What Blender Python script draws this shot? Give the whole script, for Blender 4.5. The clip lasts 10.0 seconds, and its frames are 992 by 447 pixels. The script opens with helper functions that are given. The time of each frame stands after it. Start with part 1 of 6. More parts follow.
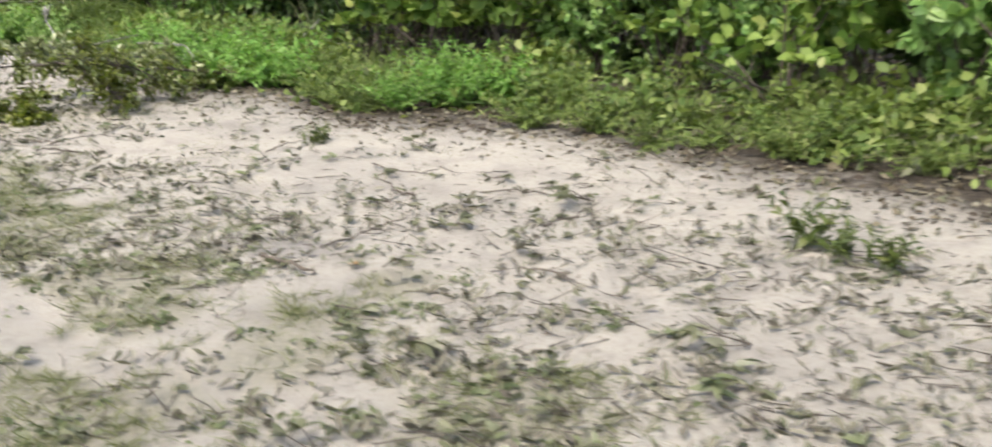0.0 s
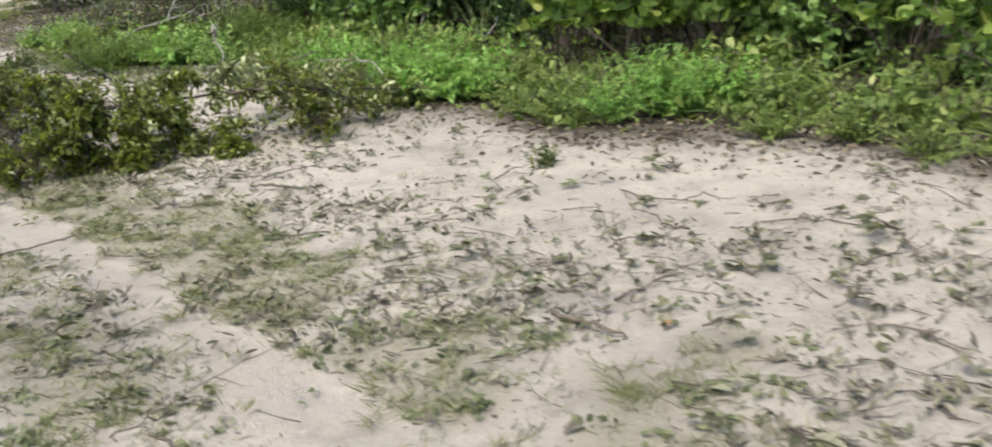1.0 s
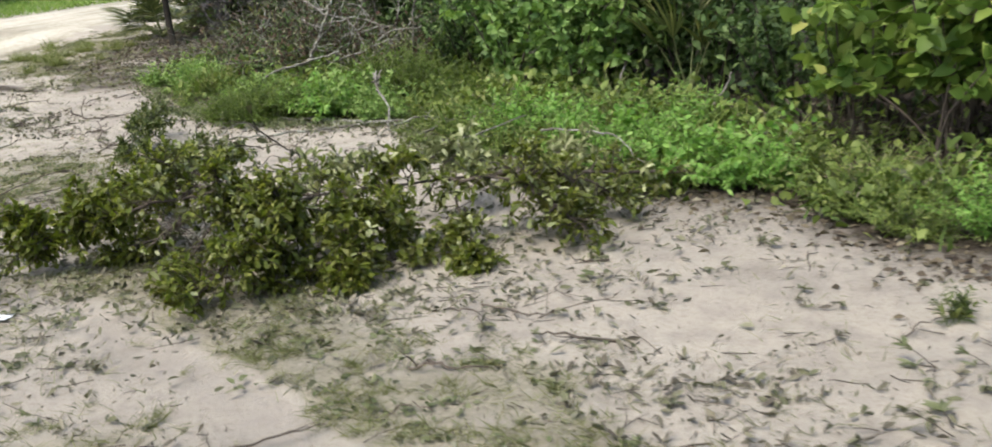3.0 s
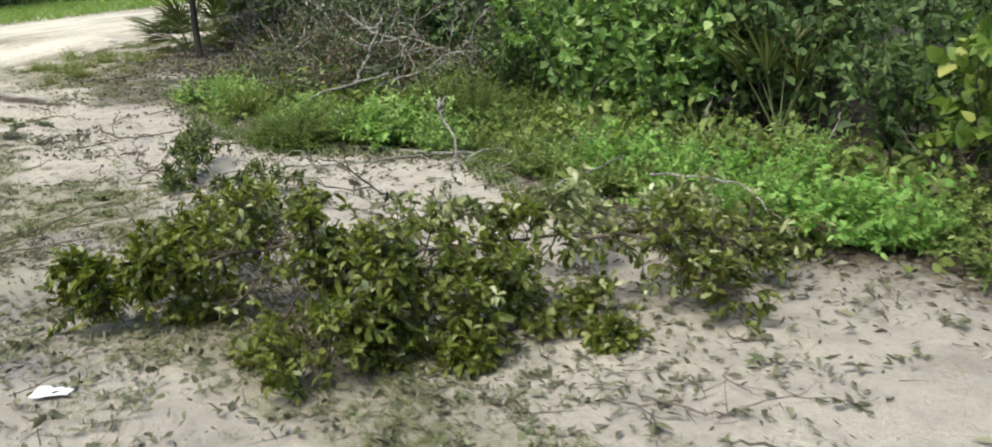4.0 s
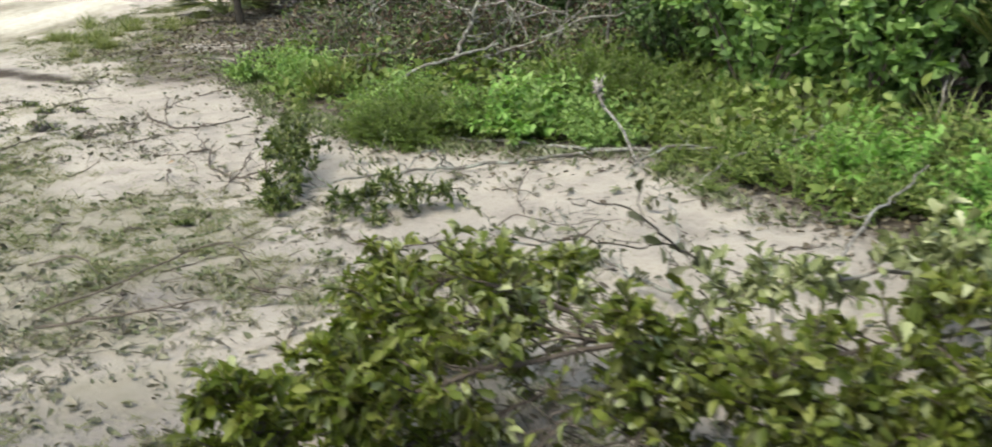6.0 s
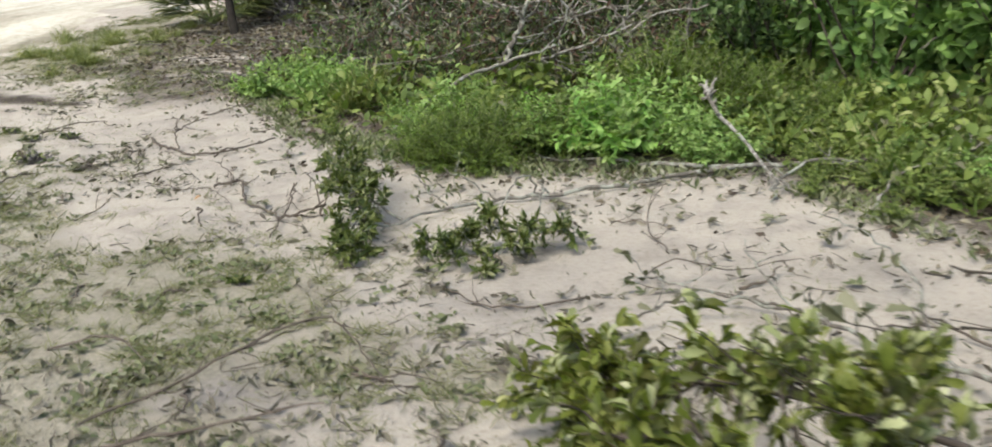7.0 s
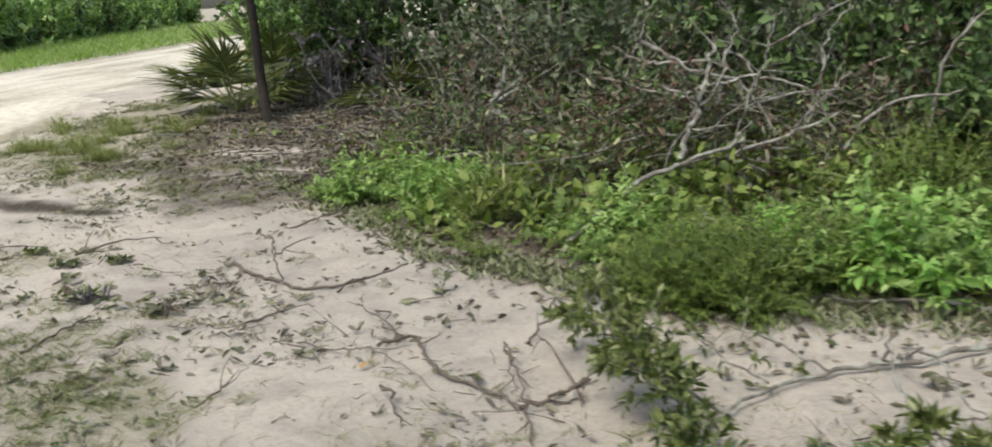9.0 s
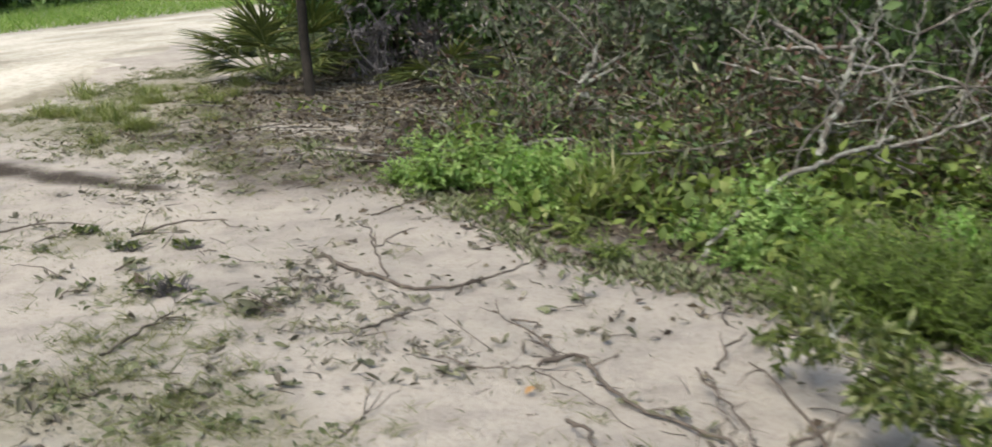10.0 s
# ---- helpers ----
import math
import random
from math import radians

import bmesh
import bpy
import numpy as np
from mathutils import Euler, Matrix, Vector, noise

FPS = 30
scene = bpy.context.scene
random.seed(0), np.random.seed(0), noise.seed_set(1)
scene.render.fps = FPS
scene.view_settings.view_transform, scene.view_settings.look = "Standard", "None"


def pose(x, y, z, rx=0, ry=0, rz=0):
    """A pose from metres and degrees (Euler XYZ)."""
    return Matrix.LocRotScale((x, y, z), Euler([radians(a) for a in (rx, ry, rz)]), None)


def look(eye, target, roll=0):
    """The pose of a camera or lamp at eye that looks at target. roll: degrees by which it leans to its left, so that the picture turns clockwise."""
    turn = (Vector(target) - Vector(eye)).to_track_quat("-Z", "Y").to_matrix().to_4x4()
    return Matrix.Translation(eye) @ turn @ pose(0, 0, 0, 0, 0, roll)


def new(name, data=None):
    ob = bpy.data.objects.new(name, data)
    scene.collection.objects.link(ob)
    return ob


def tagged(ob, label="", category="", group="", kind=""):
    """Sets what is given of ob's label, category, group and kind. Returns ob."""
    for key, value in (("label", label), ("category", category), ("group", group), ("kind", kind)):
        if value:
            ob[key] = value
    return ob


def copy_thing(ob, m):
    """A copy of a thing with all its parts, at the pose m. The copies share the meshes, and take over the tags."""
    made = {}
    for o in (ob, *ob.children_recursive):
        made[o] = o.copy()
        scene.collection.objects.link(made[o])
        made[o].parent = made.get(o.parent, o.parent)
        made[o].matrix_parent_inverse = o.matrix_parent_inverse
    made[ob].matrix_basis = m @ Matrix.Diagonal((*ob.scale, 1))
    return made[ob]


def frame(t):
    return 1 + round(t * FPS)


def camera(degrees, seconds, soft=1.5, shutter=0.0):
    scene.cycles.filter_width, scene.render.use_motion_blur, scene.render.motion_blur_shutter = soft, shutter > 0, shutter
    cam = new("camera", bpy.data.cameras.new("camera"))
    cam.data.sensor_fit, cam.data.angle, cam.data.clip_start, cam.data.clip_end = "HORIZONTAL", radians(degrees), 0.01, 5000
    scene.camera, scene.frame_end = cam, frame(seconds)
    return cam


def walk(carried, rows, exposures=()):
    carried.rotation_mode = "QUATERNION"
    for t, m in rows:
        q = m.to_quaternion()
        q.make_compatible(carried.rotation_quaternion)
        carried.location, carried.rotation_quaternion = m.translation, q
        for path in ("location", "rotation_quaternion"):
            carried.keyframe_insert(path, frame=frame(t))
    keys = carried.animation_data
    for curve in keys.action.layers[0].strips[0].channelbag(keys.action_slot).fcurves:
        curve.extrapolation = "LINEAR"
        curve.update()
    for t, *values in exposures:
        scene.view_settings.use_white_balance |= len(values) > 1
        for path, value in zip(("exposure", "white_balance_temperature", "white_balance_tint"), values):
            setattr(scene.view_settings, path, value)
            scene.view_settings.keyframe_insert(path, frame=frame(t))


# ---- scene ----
cam = camera(50.4, 10.0, soft=1.75, shutter=0.38)
KELVIN, SKY, SUN = 6550.0, 0.15, 1.5
EXPOSURES = [(0.0, 1.36, 7), (0.6, 1.25, 7), (1.5, 1.12, 7), (2.0, 1.03, 7), (3.5, 1.03, 6), (4.0, 1.06, 3), (5.5, 1.14, 2), (6.2, 1.14, 3), (7.5, 1.02, 6), (8.0, 1.02, 5), (8.5, 1.10, 6), (9.0, 0.92, 6), (10.0, 0.91, 7)]
PATH = [
    (0, (0.014, -0.004, 1.502), (-0.064, 1.912, 0.933), -0.9),
    (0.5, (-0.388, 0.31, 1.56), (-0.613, 2.212, 0.985), -4.4),
    (1, (-0.84, 0.59, 1.609), (-1.13, 2.481, 1.027), -4.8),
    (1.5, (-1.208, 1.087, 1.614), (-1.604, 2.973, 1.081), -4.9),
    (2, (-1.593, 1.511, 1.669), (-2.053, 3.396, 1.184), -3.6),
    (2.2, (-1.778, 1.703, 1.657), (-2.219, 3.597, 1.188), -3.0),
    (3.3, (-2.814, 2.626, 1.782), (-3.213, 4.508, 1.238), -4.3),
    (3.5, (-3.015, 2.772, 1.76), (-3.461, 4.655, 1.256), -2.9),
    (4, (-3.375, 3.103, 1.801), (-3.769, 4.999, 1.301), -2.3),
    (4.5, (-3.768, 3.633, 1.773), (-4.176, 5.535, 1.309), -3.1),
    (5, (-4.199, 4.048, 1.731), (-4.613, 5.948, 1.26), -2.3),
    (5.5, (-4.601, 4.47, 1.717), (-4.941, 6.354, 1.138), -1.5),
    (6, (-5.076, 4.95, 1.735), (-5.459, 6.826, 1.158), -2.9),
    (6.2, (-5.247, 5.075, 1.728), (-5.654, 6.948, 1.156), -3.1),
    (7.3, (-6.403, 6.344, 1.58), (-6.687, 8.241, 1.006), -5.0),
    (7.5, (-6.572, 6.461, 1.614), (-6.857, 8.355, 1.039), -5.6),
    (7.8, (-6.828, 6.775, 1.582), (-7.081, 8.695, 1.082), -5.4),
    (8, (-6.968, 6.911, 1.59), (-7.051, 8.849, 1.101), -3.4),
    (8.5, (-7.4, 7.407, 1.565), (-7.436, 9.354, 1.108), -2.7),
    (9, (-7.903, 7.76, 1.578), (-8.101, 9.701, 1.141), -4.1),
    (9.5, (-8.334, 8.017, 1.539), (-8.466, 9.954, 1.061), -2.1),
    (10, (-8.778, 8.45, 1.494), (-8.933, 10.389, 1.029), -1.5),
]
walk(cam, [(t, look(eye, target, roll)) for t, eye, target, roll in PATH],
     exposures=[(t, stops, KELVIN, tint) for t, stops, tint in EXPOSURES])

# ---------------------------------------------------------------- light
world = bpy.data.worlds.new("sky")
scene.world = world
world.use_nodes = True
wn = world.node_tree
sky = wn.nodes.new("ShaderNodeTexSky")
sky.sky_type = "NISHITA"
sky.sun_disc = False
sky.sun_elevation, sky.sun_rotation = radians(58), radians(215)
sky.air_density, sky.dust_density, sky.ozone_density = 1.0, 4.0, 1.0
wn.nodes["Background"].inputs["Strength"].default_value = SKY
wn.links.new(sky.outputs[0], wn.nodes["Background"].inputs["Color"])
sun_data = bpy.data.lights.new("sun", "SUN")
sun_data.energy, sun_data.angle, sun_data.color = SUN, radians(22), (1.0, 0.95, 0.86)
sun_lamp = new("sun", sun_data)
sun_lamp.matrix_world = look((-12, -17, 40), (0, 0, 0))


# ---------------------------------------------------------------- materials
def nodes_of(name):
    m = bpy.data.materials.new(name)
    m.use_nodes = True
    t = m.node_tree
    b = t.nodes["Principled BSDF"]
    return m, t, b


def rgb(c):
    return (c[0], c[1], c[2], 1.0)


def ramp(t, source, stops):
    r = t.nodes.new("ShaderNodeValToRGB")
    e = r.color_ramp.elements
    while len(e) < len(stops):
        e.new(0.5)
    for k, (at, c) in enumerate(stops):
        e[k].position, e[k].color = at, rgb(c)
    t.links.new(source, r.inputs["Fac"])
    return r.outputs["Color"]


def noise_of(t, scale, detail=4.0, rough=0.55, coords=None, stretch=None):
    n = t.nodes.new("ShaderNodeTexNoise")
    n.inputs["Scale"].default_value, n.inputs["Detail"].default_value = scale, detail
    n.inputs["Roughness"].default_value = rough
    if coords is None:
        coords = t.nodes.new("ShaderNodeTexCoord").outputs["Object"]
    if stretch:
        mp = t.nodes.new("ShaderNodeMapping")
        mp.inputs["Scale"].default_value = stretch
        t.links.new(coords, mp.inputs["Vector"])
        coords = mp.outputs["Vector"]
    t.links.new(coords, n.inputs["Vector"])
    return n.outputs["Fac"]


def mixed(t, fac, a, b, mode="MIX"):
    m = t.nodes.new("ShaderNodeMix")
    m.data_type, m.blend_type = "RGBA", mode
    for sock, v in (("Factor", fac), ("A", a), ("B", b)):
        s = [i for i in m.inputs if i.name == sock and i.type == ("VALUE" if sock == "Factor" else "RGBA")][0]
        if isinstance(v, bpy.types.NodeSocket):
            t.links.new(v, s)
        else:
            s.default_value = v if sock == "Factor" else rgb(v)
    return [o for o in m.outputs if o.type == "RGBA"][0]


def math_of(t, op, a, b=None, clamp=False):
    m = t.nodes.new("ShaderNodeMath")
    m.operation, m.use_clamp = op, clamp
    for k, v in enumerate((a, b)):
        if v is None:
            continue
        if isinstance(v, bpy.types.NodeSocket):
            t.links.new(v, m.inputs[k])
        else:
            m.inputs[k].default_value = v
    return m.outputs[0]


def bump_of(t, b, height, strength, distance):
    n = t.nodes.new("ShaderNodeBump")
    n.inputs["Strength"].default_value, n.inputs["Distance"].default_value = strength, distance
    t.links.new(height, n.inputs["Height"])
    t.links.new(n.outputs["Normal"], b.inputs["Normal"])


def chance(t):
    g = t.nodes.new("ShaderNodeNewGeometry").outputs["Random Per Island"]
    o = t.nodes.new("ShaderNodeObjectInfo").outputs["Random"]
    return math_of(t, "FRACT", math_of(t, "ADD", g, o))


def leaf_material(name, stops, rough=0.45, through_light=0.3, glow=(1.25, 1.3, 0.7), blotch=18.0, spec=0.4):
    """Leaves: a tone for each leaf, blotches and veins on it, and light that passes through the blade."""
    m, t, b = nodes_of(name)
    drift = math_of(t, "MULTIPLY", math_of(t, "SUBTRACT", noise_of(t, 1.7, 3.0), 0.5), 0.9)
    base = ramp(t, math_of(t, "ADD", math_of(t, "ADD", math_of(t, "MULTIPLY", chance(t), 0.86), 0.05), drift, True), stops)
    n = noise_of(t, blotch, 3.0)
    c = mixed(t, math_of(t, "MULTIPLY", n, 0.55), base, (0.6, 0.62, 0.5), "MULTIPLY")
    t.links.new(c, b.inputs["Base Color"])
    b.inputs["Roughness"].default_value = rough
    b.inputs["Specular IOR Level"].default_value = spec
    bump_of(t, b, noise_of(t, 90.0, 2.0), 0.25, 0.004)
    tr = t.nodes.new("ShaderNodeBsdfTranslucent")
    t.links.new(mixed(t, 1.0, c, glow, "MULTIPLY"), tr.inputs["Color"])
    mx = t.nodes.new("ShaderNodeMixShader")
    mx.inputs[0].default_value = through_light
    t.links.new(b.outputs[0], mx.inputs[1])
    t.links.new(tr.outputs[0], mx.inputs[2])
    t.links.new(mx.outputs[0], t.nodes["Material Output"].inputs["Surface"])
    return m


def bark_material(name, dark, light, lichen=None, scale=1.0):
    m, t, b = nodes_of(name)
    n = noise_of(t, 14.0 * scale, 6.0, 0.7)
    c = ramp(t, n, [(0.3, dark), (0.7, light)])
    c = mixed(t, math_of(t, "MULTIPLY", chance(t), 0.4), c, (0.55, 0.5, 0.45), "MULTIPLY")
    if lichen:
        patch = ramp(t, noise_of(t, 13.0 * scale, 5.0, 0.65), [(0.46, (0, 0, 0)), (0.58, (1, 1, 1))])
        sep = t.nodes.new("ShaderNodeSeparateColor")
        t.links.new(patch, sep.inputs[0])
        c = mixed(t, sep.outputs[0], c, lichen)
    t.links.new(c, b.inputs["Base Color"])
    b.inputs["Roughness"].default_value = 0.9
    b.inputs["Specular IOR Level"].default_value = 0.2
    bump_of(t, b, noise_of(t, 60.0 * scale, 5.0, 0.7), 0.7, 0.006)
    return m


def ground_material():
    """Pale sand with darker, greyer drifts, black humus under the thicket, thin moss under the grass, and white shell
    grit on the track.
    """
    m, t, b = nodes_of("sand_and_soil")
    obj = t.nodes.new("ShaderNodeTexCoord").outputs["Object"]
    big = noise_of(t, 0.55, 5.0, 0.6, obj)
    mid = noise_of(t, 3.2, 6.0, 0.65, obj)
    fine = noise_of(t, 34.0, 6.0, 0.75, obj)
    grit = noise_of(t, 210.0, 3.0, 0.7, obj)
    sand = ramp(t, big, [(0.3, SAND_A), (0.55, SAND_B), (0.75, SAND_C)])
    stain = ramp(t, mid, [(0.34, (0.60, 0.59, 0.60)), (0.54, (1, 1, 1))])
    sand = mixed(t, 0.55, sand, stain, "MULTIPLY")
    sand = mixed(t, 0.75, sand, ramp(t, fine, [(0.3, (0.66, 0.63, 0.60)), (0.5, (1, 1, 1))]), "MULTIPLY")
    sand = mixed(t, 0.5, sand, ramp(t, grit, [(0.34, (0.6, 0.57, 0.54)), (0.5, (1, 1, 1))]), "MULTIPLY")
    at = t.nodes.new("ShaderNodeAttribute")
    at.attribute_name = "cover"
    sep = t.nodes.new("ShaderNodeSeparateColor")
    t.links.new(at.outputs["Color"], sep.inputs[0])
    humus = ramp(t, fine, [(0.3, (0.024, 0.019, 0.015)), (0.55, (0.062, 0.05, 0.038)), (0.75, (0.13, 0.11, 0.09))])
    moss = ramp(t, fine, [(0.3, (0.085, 0.082, 0.04)), (0.5, (0.18, 0.17, 0.10)), (0.65, (0.30, 0.27, 0.21))])
    damp = ramp(t, fine, [(0.3, (0.145, 0.132, 0.126)), (0.7, (0.28, 0.255, 0.24))])

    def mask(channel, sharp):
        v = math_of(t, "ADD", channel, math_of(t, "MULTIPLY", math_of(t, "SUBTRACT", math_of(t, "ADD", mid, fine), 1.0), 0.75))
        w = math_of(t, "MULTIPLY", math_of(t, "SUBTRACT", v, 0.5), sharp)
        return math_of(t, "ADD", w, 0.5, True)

    c = mixed(t, math_of(t, "MULTIPLY", mask(sep.outputs[2], 3.0), 0.7), sand, damp)
    c = mixed(t, math_of(t, "MULTIPLY", mask(sep.outputs[1], 4.0), 0.5), c, moss)
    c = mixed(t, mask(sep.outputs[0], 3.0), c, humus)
    t.links.new(c, b.inputs["Base Color"])
    b.inputs["Roughness"].default_value = 0.95
    b.inputs["Specular IOR Level"].default_value = 0.15
    h = math_of(t, "ADD", math_of(t, "MULTIPLY", fine, 1.0), math_of(t, "MULTIPLY", grit, 0.35))
    bump_of(t, b, h, 1.0, 0.018)
    return m


def road_material():
    m, t, b = nodes_of("sunlit_shell_grit")
    n = noise_of(t, 0.8, 5.0, 0.6, stretch=(1.0, 0.25, 1.0))
    # pale shell grit, whitened further so that part of the sunlight sits in its colour
    c = ramp(t, n, [(0.36, (0.23, 0.207, 0.15)), (0.46, (0.40, 0.37, 0.295)), (0.6, (0.51, 0.48, 0.40)), (0.75, (0.57, 0.54, 0.46))])
    c = mixed(t, 0.7, c, ramp(t, noise_of(t, 9.0, 7.0, 0.75), [(0.36, (0.5, 0.47, 0.4)), (0.55, (1, 1, 1))]), "MULTIPLY")
    t.links.new(c, b.inputs["Base Color"])
    b.inputs["Roughness"].default_value = 0.95
    bump_of(t, b, noise_of(t, 60.0, 5.0, 0.7), 0.7, 0.012)
    return m


def plain(name, c, rough=0.6, noise_scale=30.0, vary=0.5):
    m, t, b = nodes_of(name)
    k = noise_of(t, noise_scale, 5.0)
    col = mixed(t, math_of(t, "MULTIPLY", k, vary), c, tuple(v * 0.45 for v in c))
    t.links.new(col, b.inputs["Base Color"])
    b.inputs["Roughness"].default_value = rough
    bump_of(t, b, k, 0.3, 0.004)
    return m


SAND_A, SAND_B, SAND_C = (0.345, 0.315, 0.275), (0.435, 0.398, 0.340), (0.48, 0.44, 0.374)
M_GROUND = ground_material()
M_ROAD = road_material()
M_OAK = leaf_material("oak_leaf", [(0.0, (0.039, 0.048, 0.008)), (0.22, (0.086, 0.089, 0.017)), (0.40, (0.084, 0.114, 0.016)), (0.65, (0.150, 0.184, 0.030)), (0.88, (0.232, 0.25, 0.068)), (1.0, (0.38, 0.385, 0.19))], 0.5, 0.46, spec=0.3)
M_PALEOAK = leaf_material("wilted_oak_leaf", [(0.0, (0.10, 0.118, 0.04)), (0.4, (0.202, 0.228, 0.098)), (0.75, (0.315, 0.338, 0.18)), (1.0, (0.45, 0.46, 0.31))], 0.6, 0.15, spec=0.3)
M_STRAW = leaf_material("pale_grass_blade", [(0.0, (0.114, 0.150, 0.044)), (0.5, (0.202, 0.238, 0.088)), (0.85, (0.299, 0.299, 0.158)), (1.0, (0.370, 0.334, 0.220))], 0.6, 0.3, spec=0.2)
M_SEEDLING = leaf_material("seedling_leaf", [(0.0, (0.035, 0.056, 0.013)), (0.5, (0.076, 0.103, 0.022)), (0.8, (0.138, 0.159, 0.048)), (1.0, (0.290, 0.292, 0.173))], 0.45, 0.22, spec=0.3)
M_FERN = leaf_material("bright_weed_leaf", [(0.0, (0.096, 0.212, 0.040)), (0.5, (0.192, 0.355, 0.075)), (1.0, (0.300, 0.440, 0.145))], 0.6, 0.36, spec=0.2)
M_LIME = leaf_material("lime_weed_leaf", [(0.0, (0.120, 0.212, 0.056)), (0.5, (0.218, 0.336, 0.098)), (1.0, (0.335, 0.43, 0.175))], 0.6, 0.33, spec=0.2)
M_FEATHER = leaf_material("feathery_leaf", [(0.0, (0.047, 0.079, 0.014)), (0.6, (0.100, 0.150, 0.026)), (1.0, (0.172, 0.226, 0.050))], 0.6, 0.3, spec=0.2)
M_HERB = leaf_material("weed_leaf", [(0.0, (0.053, 0.097, 0.020)), (0.45, (0.114, 0.175, 0.040)), (0.8, (0.181, 0.242, 0.067)), (1.0, (0.302, 0.309, 0.148))], 0.55, 0.3, spec=0.25)
M_LOWHERB = leaf_material("low_weed_leaf", [(0.0, (0.057, 0.090, 0.019)), (0.45, (0.123, 0.174, 0.038)), (0.8, (0.200, 0.250, 0.066)), (1.0, (0.315, 0.335, 0.145))], 0.55, 0.28, spec=0.25)
M_SHRUB = leaf_material("shrub_leaf", [(0.00, (0.075, 0.145, 0.037)), (0.40, (0.149, 0.261, 0.070)), (0.80, (0.253, 0.374, 0.121)), (1.00, (0.411, 0.504, 0.242))], 0.45, 0.3, spec=0.3)
M_VINE = leaf_material("vine_leaf", [(0.0, (0.077, 0.145, 0.027)), (0.5, (0.155, 0.235, 0.048)), (0.85, (0.25, 0.325, 0.080)), (1.0, (0.35, 0.355, 0.11))], 0.5, 0.35, glow=(1.15, 1.25, 0.8), spec=0.25)
M_FOREST = leaf_material("forest_leaf", [(0.00, (0.030, 0.060, 0.020)), (0.60, (0.084, 0.140, 0.046)), (1.00, (0.186, 0.260, 0.099))], 0.55, 0.28, spec=0.25)
M_GREYLEAF = leaf_material("grey_green_leaf", [(0.0, (0.060, 0.082, 0.050)), (0.5, (0.115, 0.145, 0.088)), (0.85, (0.190, 0.220, 0.150)), (1.0, (0.27, 0.29, 0.22))], 0.6, 0.25, spec=0.25)
M_PALM = leaf_material("palmetto_blade", [(0.0, (0.046, 0.066, 0.020)), (0.55, (0.100, 0.128, 0.036)), (0.82, (0.21, 0.23, 0.075)), (1.0, (0.40, 0.37, 0.18))], 0.4, 0.2, blotch=6.0)
M_GRASS = leaf_material("thin_grass", [(0.0, (0.080, 0.092, 0.035)), (0.5, (0.154, 0.164, 0.068)), (0.8, (0.228, 0.233, 0.129)), (1.0, (0.308, 0.303, 0.227))], 0.6, 0.3, spec=0.2)
M_VERGE = leaf_material("verge_grass", [(0.0, (0.115, 0.203, 0.035)), (0.5, (0.178, 0.284, 0.061)), (1.0, (0.268, 0.338, 0.144))], 0.6, 0.35, spec=0.2)
M_LITTER = leaf_material("fallen_leaf", [(0.0, (0.078, 0.066, 0.053)), (0.35, (0.131, 0.117, 0.089)), (0.65, (0.123, 0.128, 0.072)), (0.85, (0.208, 0.186, 0.144)), (1.0, (0.293, 0.268, 0.215))], 0.8, 0.1)
M_PATCH = leaf_material("patch_leaf", [(0.0, (0.066, 0.083, 0.033)), (0.5, (0.126, 0.144, 0.066)), (0.8, (0.197, 0.205, 0.125)), (1.0, (0.275, 0.269, 0.213))], 0.7, 0.2)
M_BROWN = leaf_material("brown_leaf", [(0.0, (0.037, 0.024, 0.017)), (0.4, (0.088, 0.068, 0.044)), (0.75, (0.170, 0.143, 0.095)), (1.0, (0.286, 0.265, 0.211))], 0.8, 0.1)
M_OLIVE = leaf_material("wilting_leaf", [(0.0, (0.040, 0.042, 0.022)), (0.4, (0.088, 0.094, 0.048)), (0.75, (0.155, 0.155, 0.088)), (1.0, (0.25, 0.24, 0.175))], 0.6, 0.2)
M_BARK = bark_material("twig_bark", (0.045, 0.037, 0.030), (0.125, 0.104, 0.085))
M_TWIG = bark_material("dry_twig", (0.058, 0.047, 0.038), (0.150, 0.125, 0.102))
M_DARKBARK = bark_material("dark_bark", (0.021, 0.018, 0.015), (0.077, 0.066, 0.052))
M_TRUNK = bark_material("black_bark", (0.008, 0.008, 0.006), (0.035, 0.030, 0.025))
M_LICHEN = bark_material("lichen_bark", (0.075, 0.066, 0.055), (0.170, 0.157, 0.135), (0.250, 0.260, 0.222))
M_DEADWOOD = bark_material("grey_deadwood", (0.085, 0.077, 0.064), (0.205, 0.190, 0.165), (0.280, 0.272, 0.246))
M_BRUSH = bark_material("brush_twig", (0.045, 0.037, 0.030), (0.140, 0.122, 0.100), (0.205, 0.196, 0.170))
M_HEAP = leaf_material("heap_leaf", [(0.0, (0.022, 0.024, 0.013)), (0.4, (0.062, 0.066, 0.034)), (0.75, (0.130, 0.134, 0.078)), (1.0, (0.27, 0.27, 0.20))], 0.6, 0.2)
M_RUST = leaf_material("rust_leaf", [(0.0, (0.036, 0.018, 0.011)), (0.5, (0.078, 0.042, 0.027)), (1.0, (0.15, 0.10, 0.068))], 0.8, 0.1)
M_STEM = plain("green_stem", (0.16, 0.19, 0.07), 0.6)
M_CHAR = plain("charred_plant", (0.115, 0.106, 0.104), 0.9)
M_PAPER = plain("white_paper", (0.66, 0.66, 0.68), 0.6, 12.0, 0.15)
M_ORANGE = leaf_material("orange_leaf", [(0.0, (0.294, 0.154, 0.056)), (1.0, (0.350, 0.210, 0.091))], 0.7, 0.15)


# ---------------------------------------------------------------- mesh helpers
rng = np.random.default_rng(7)


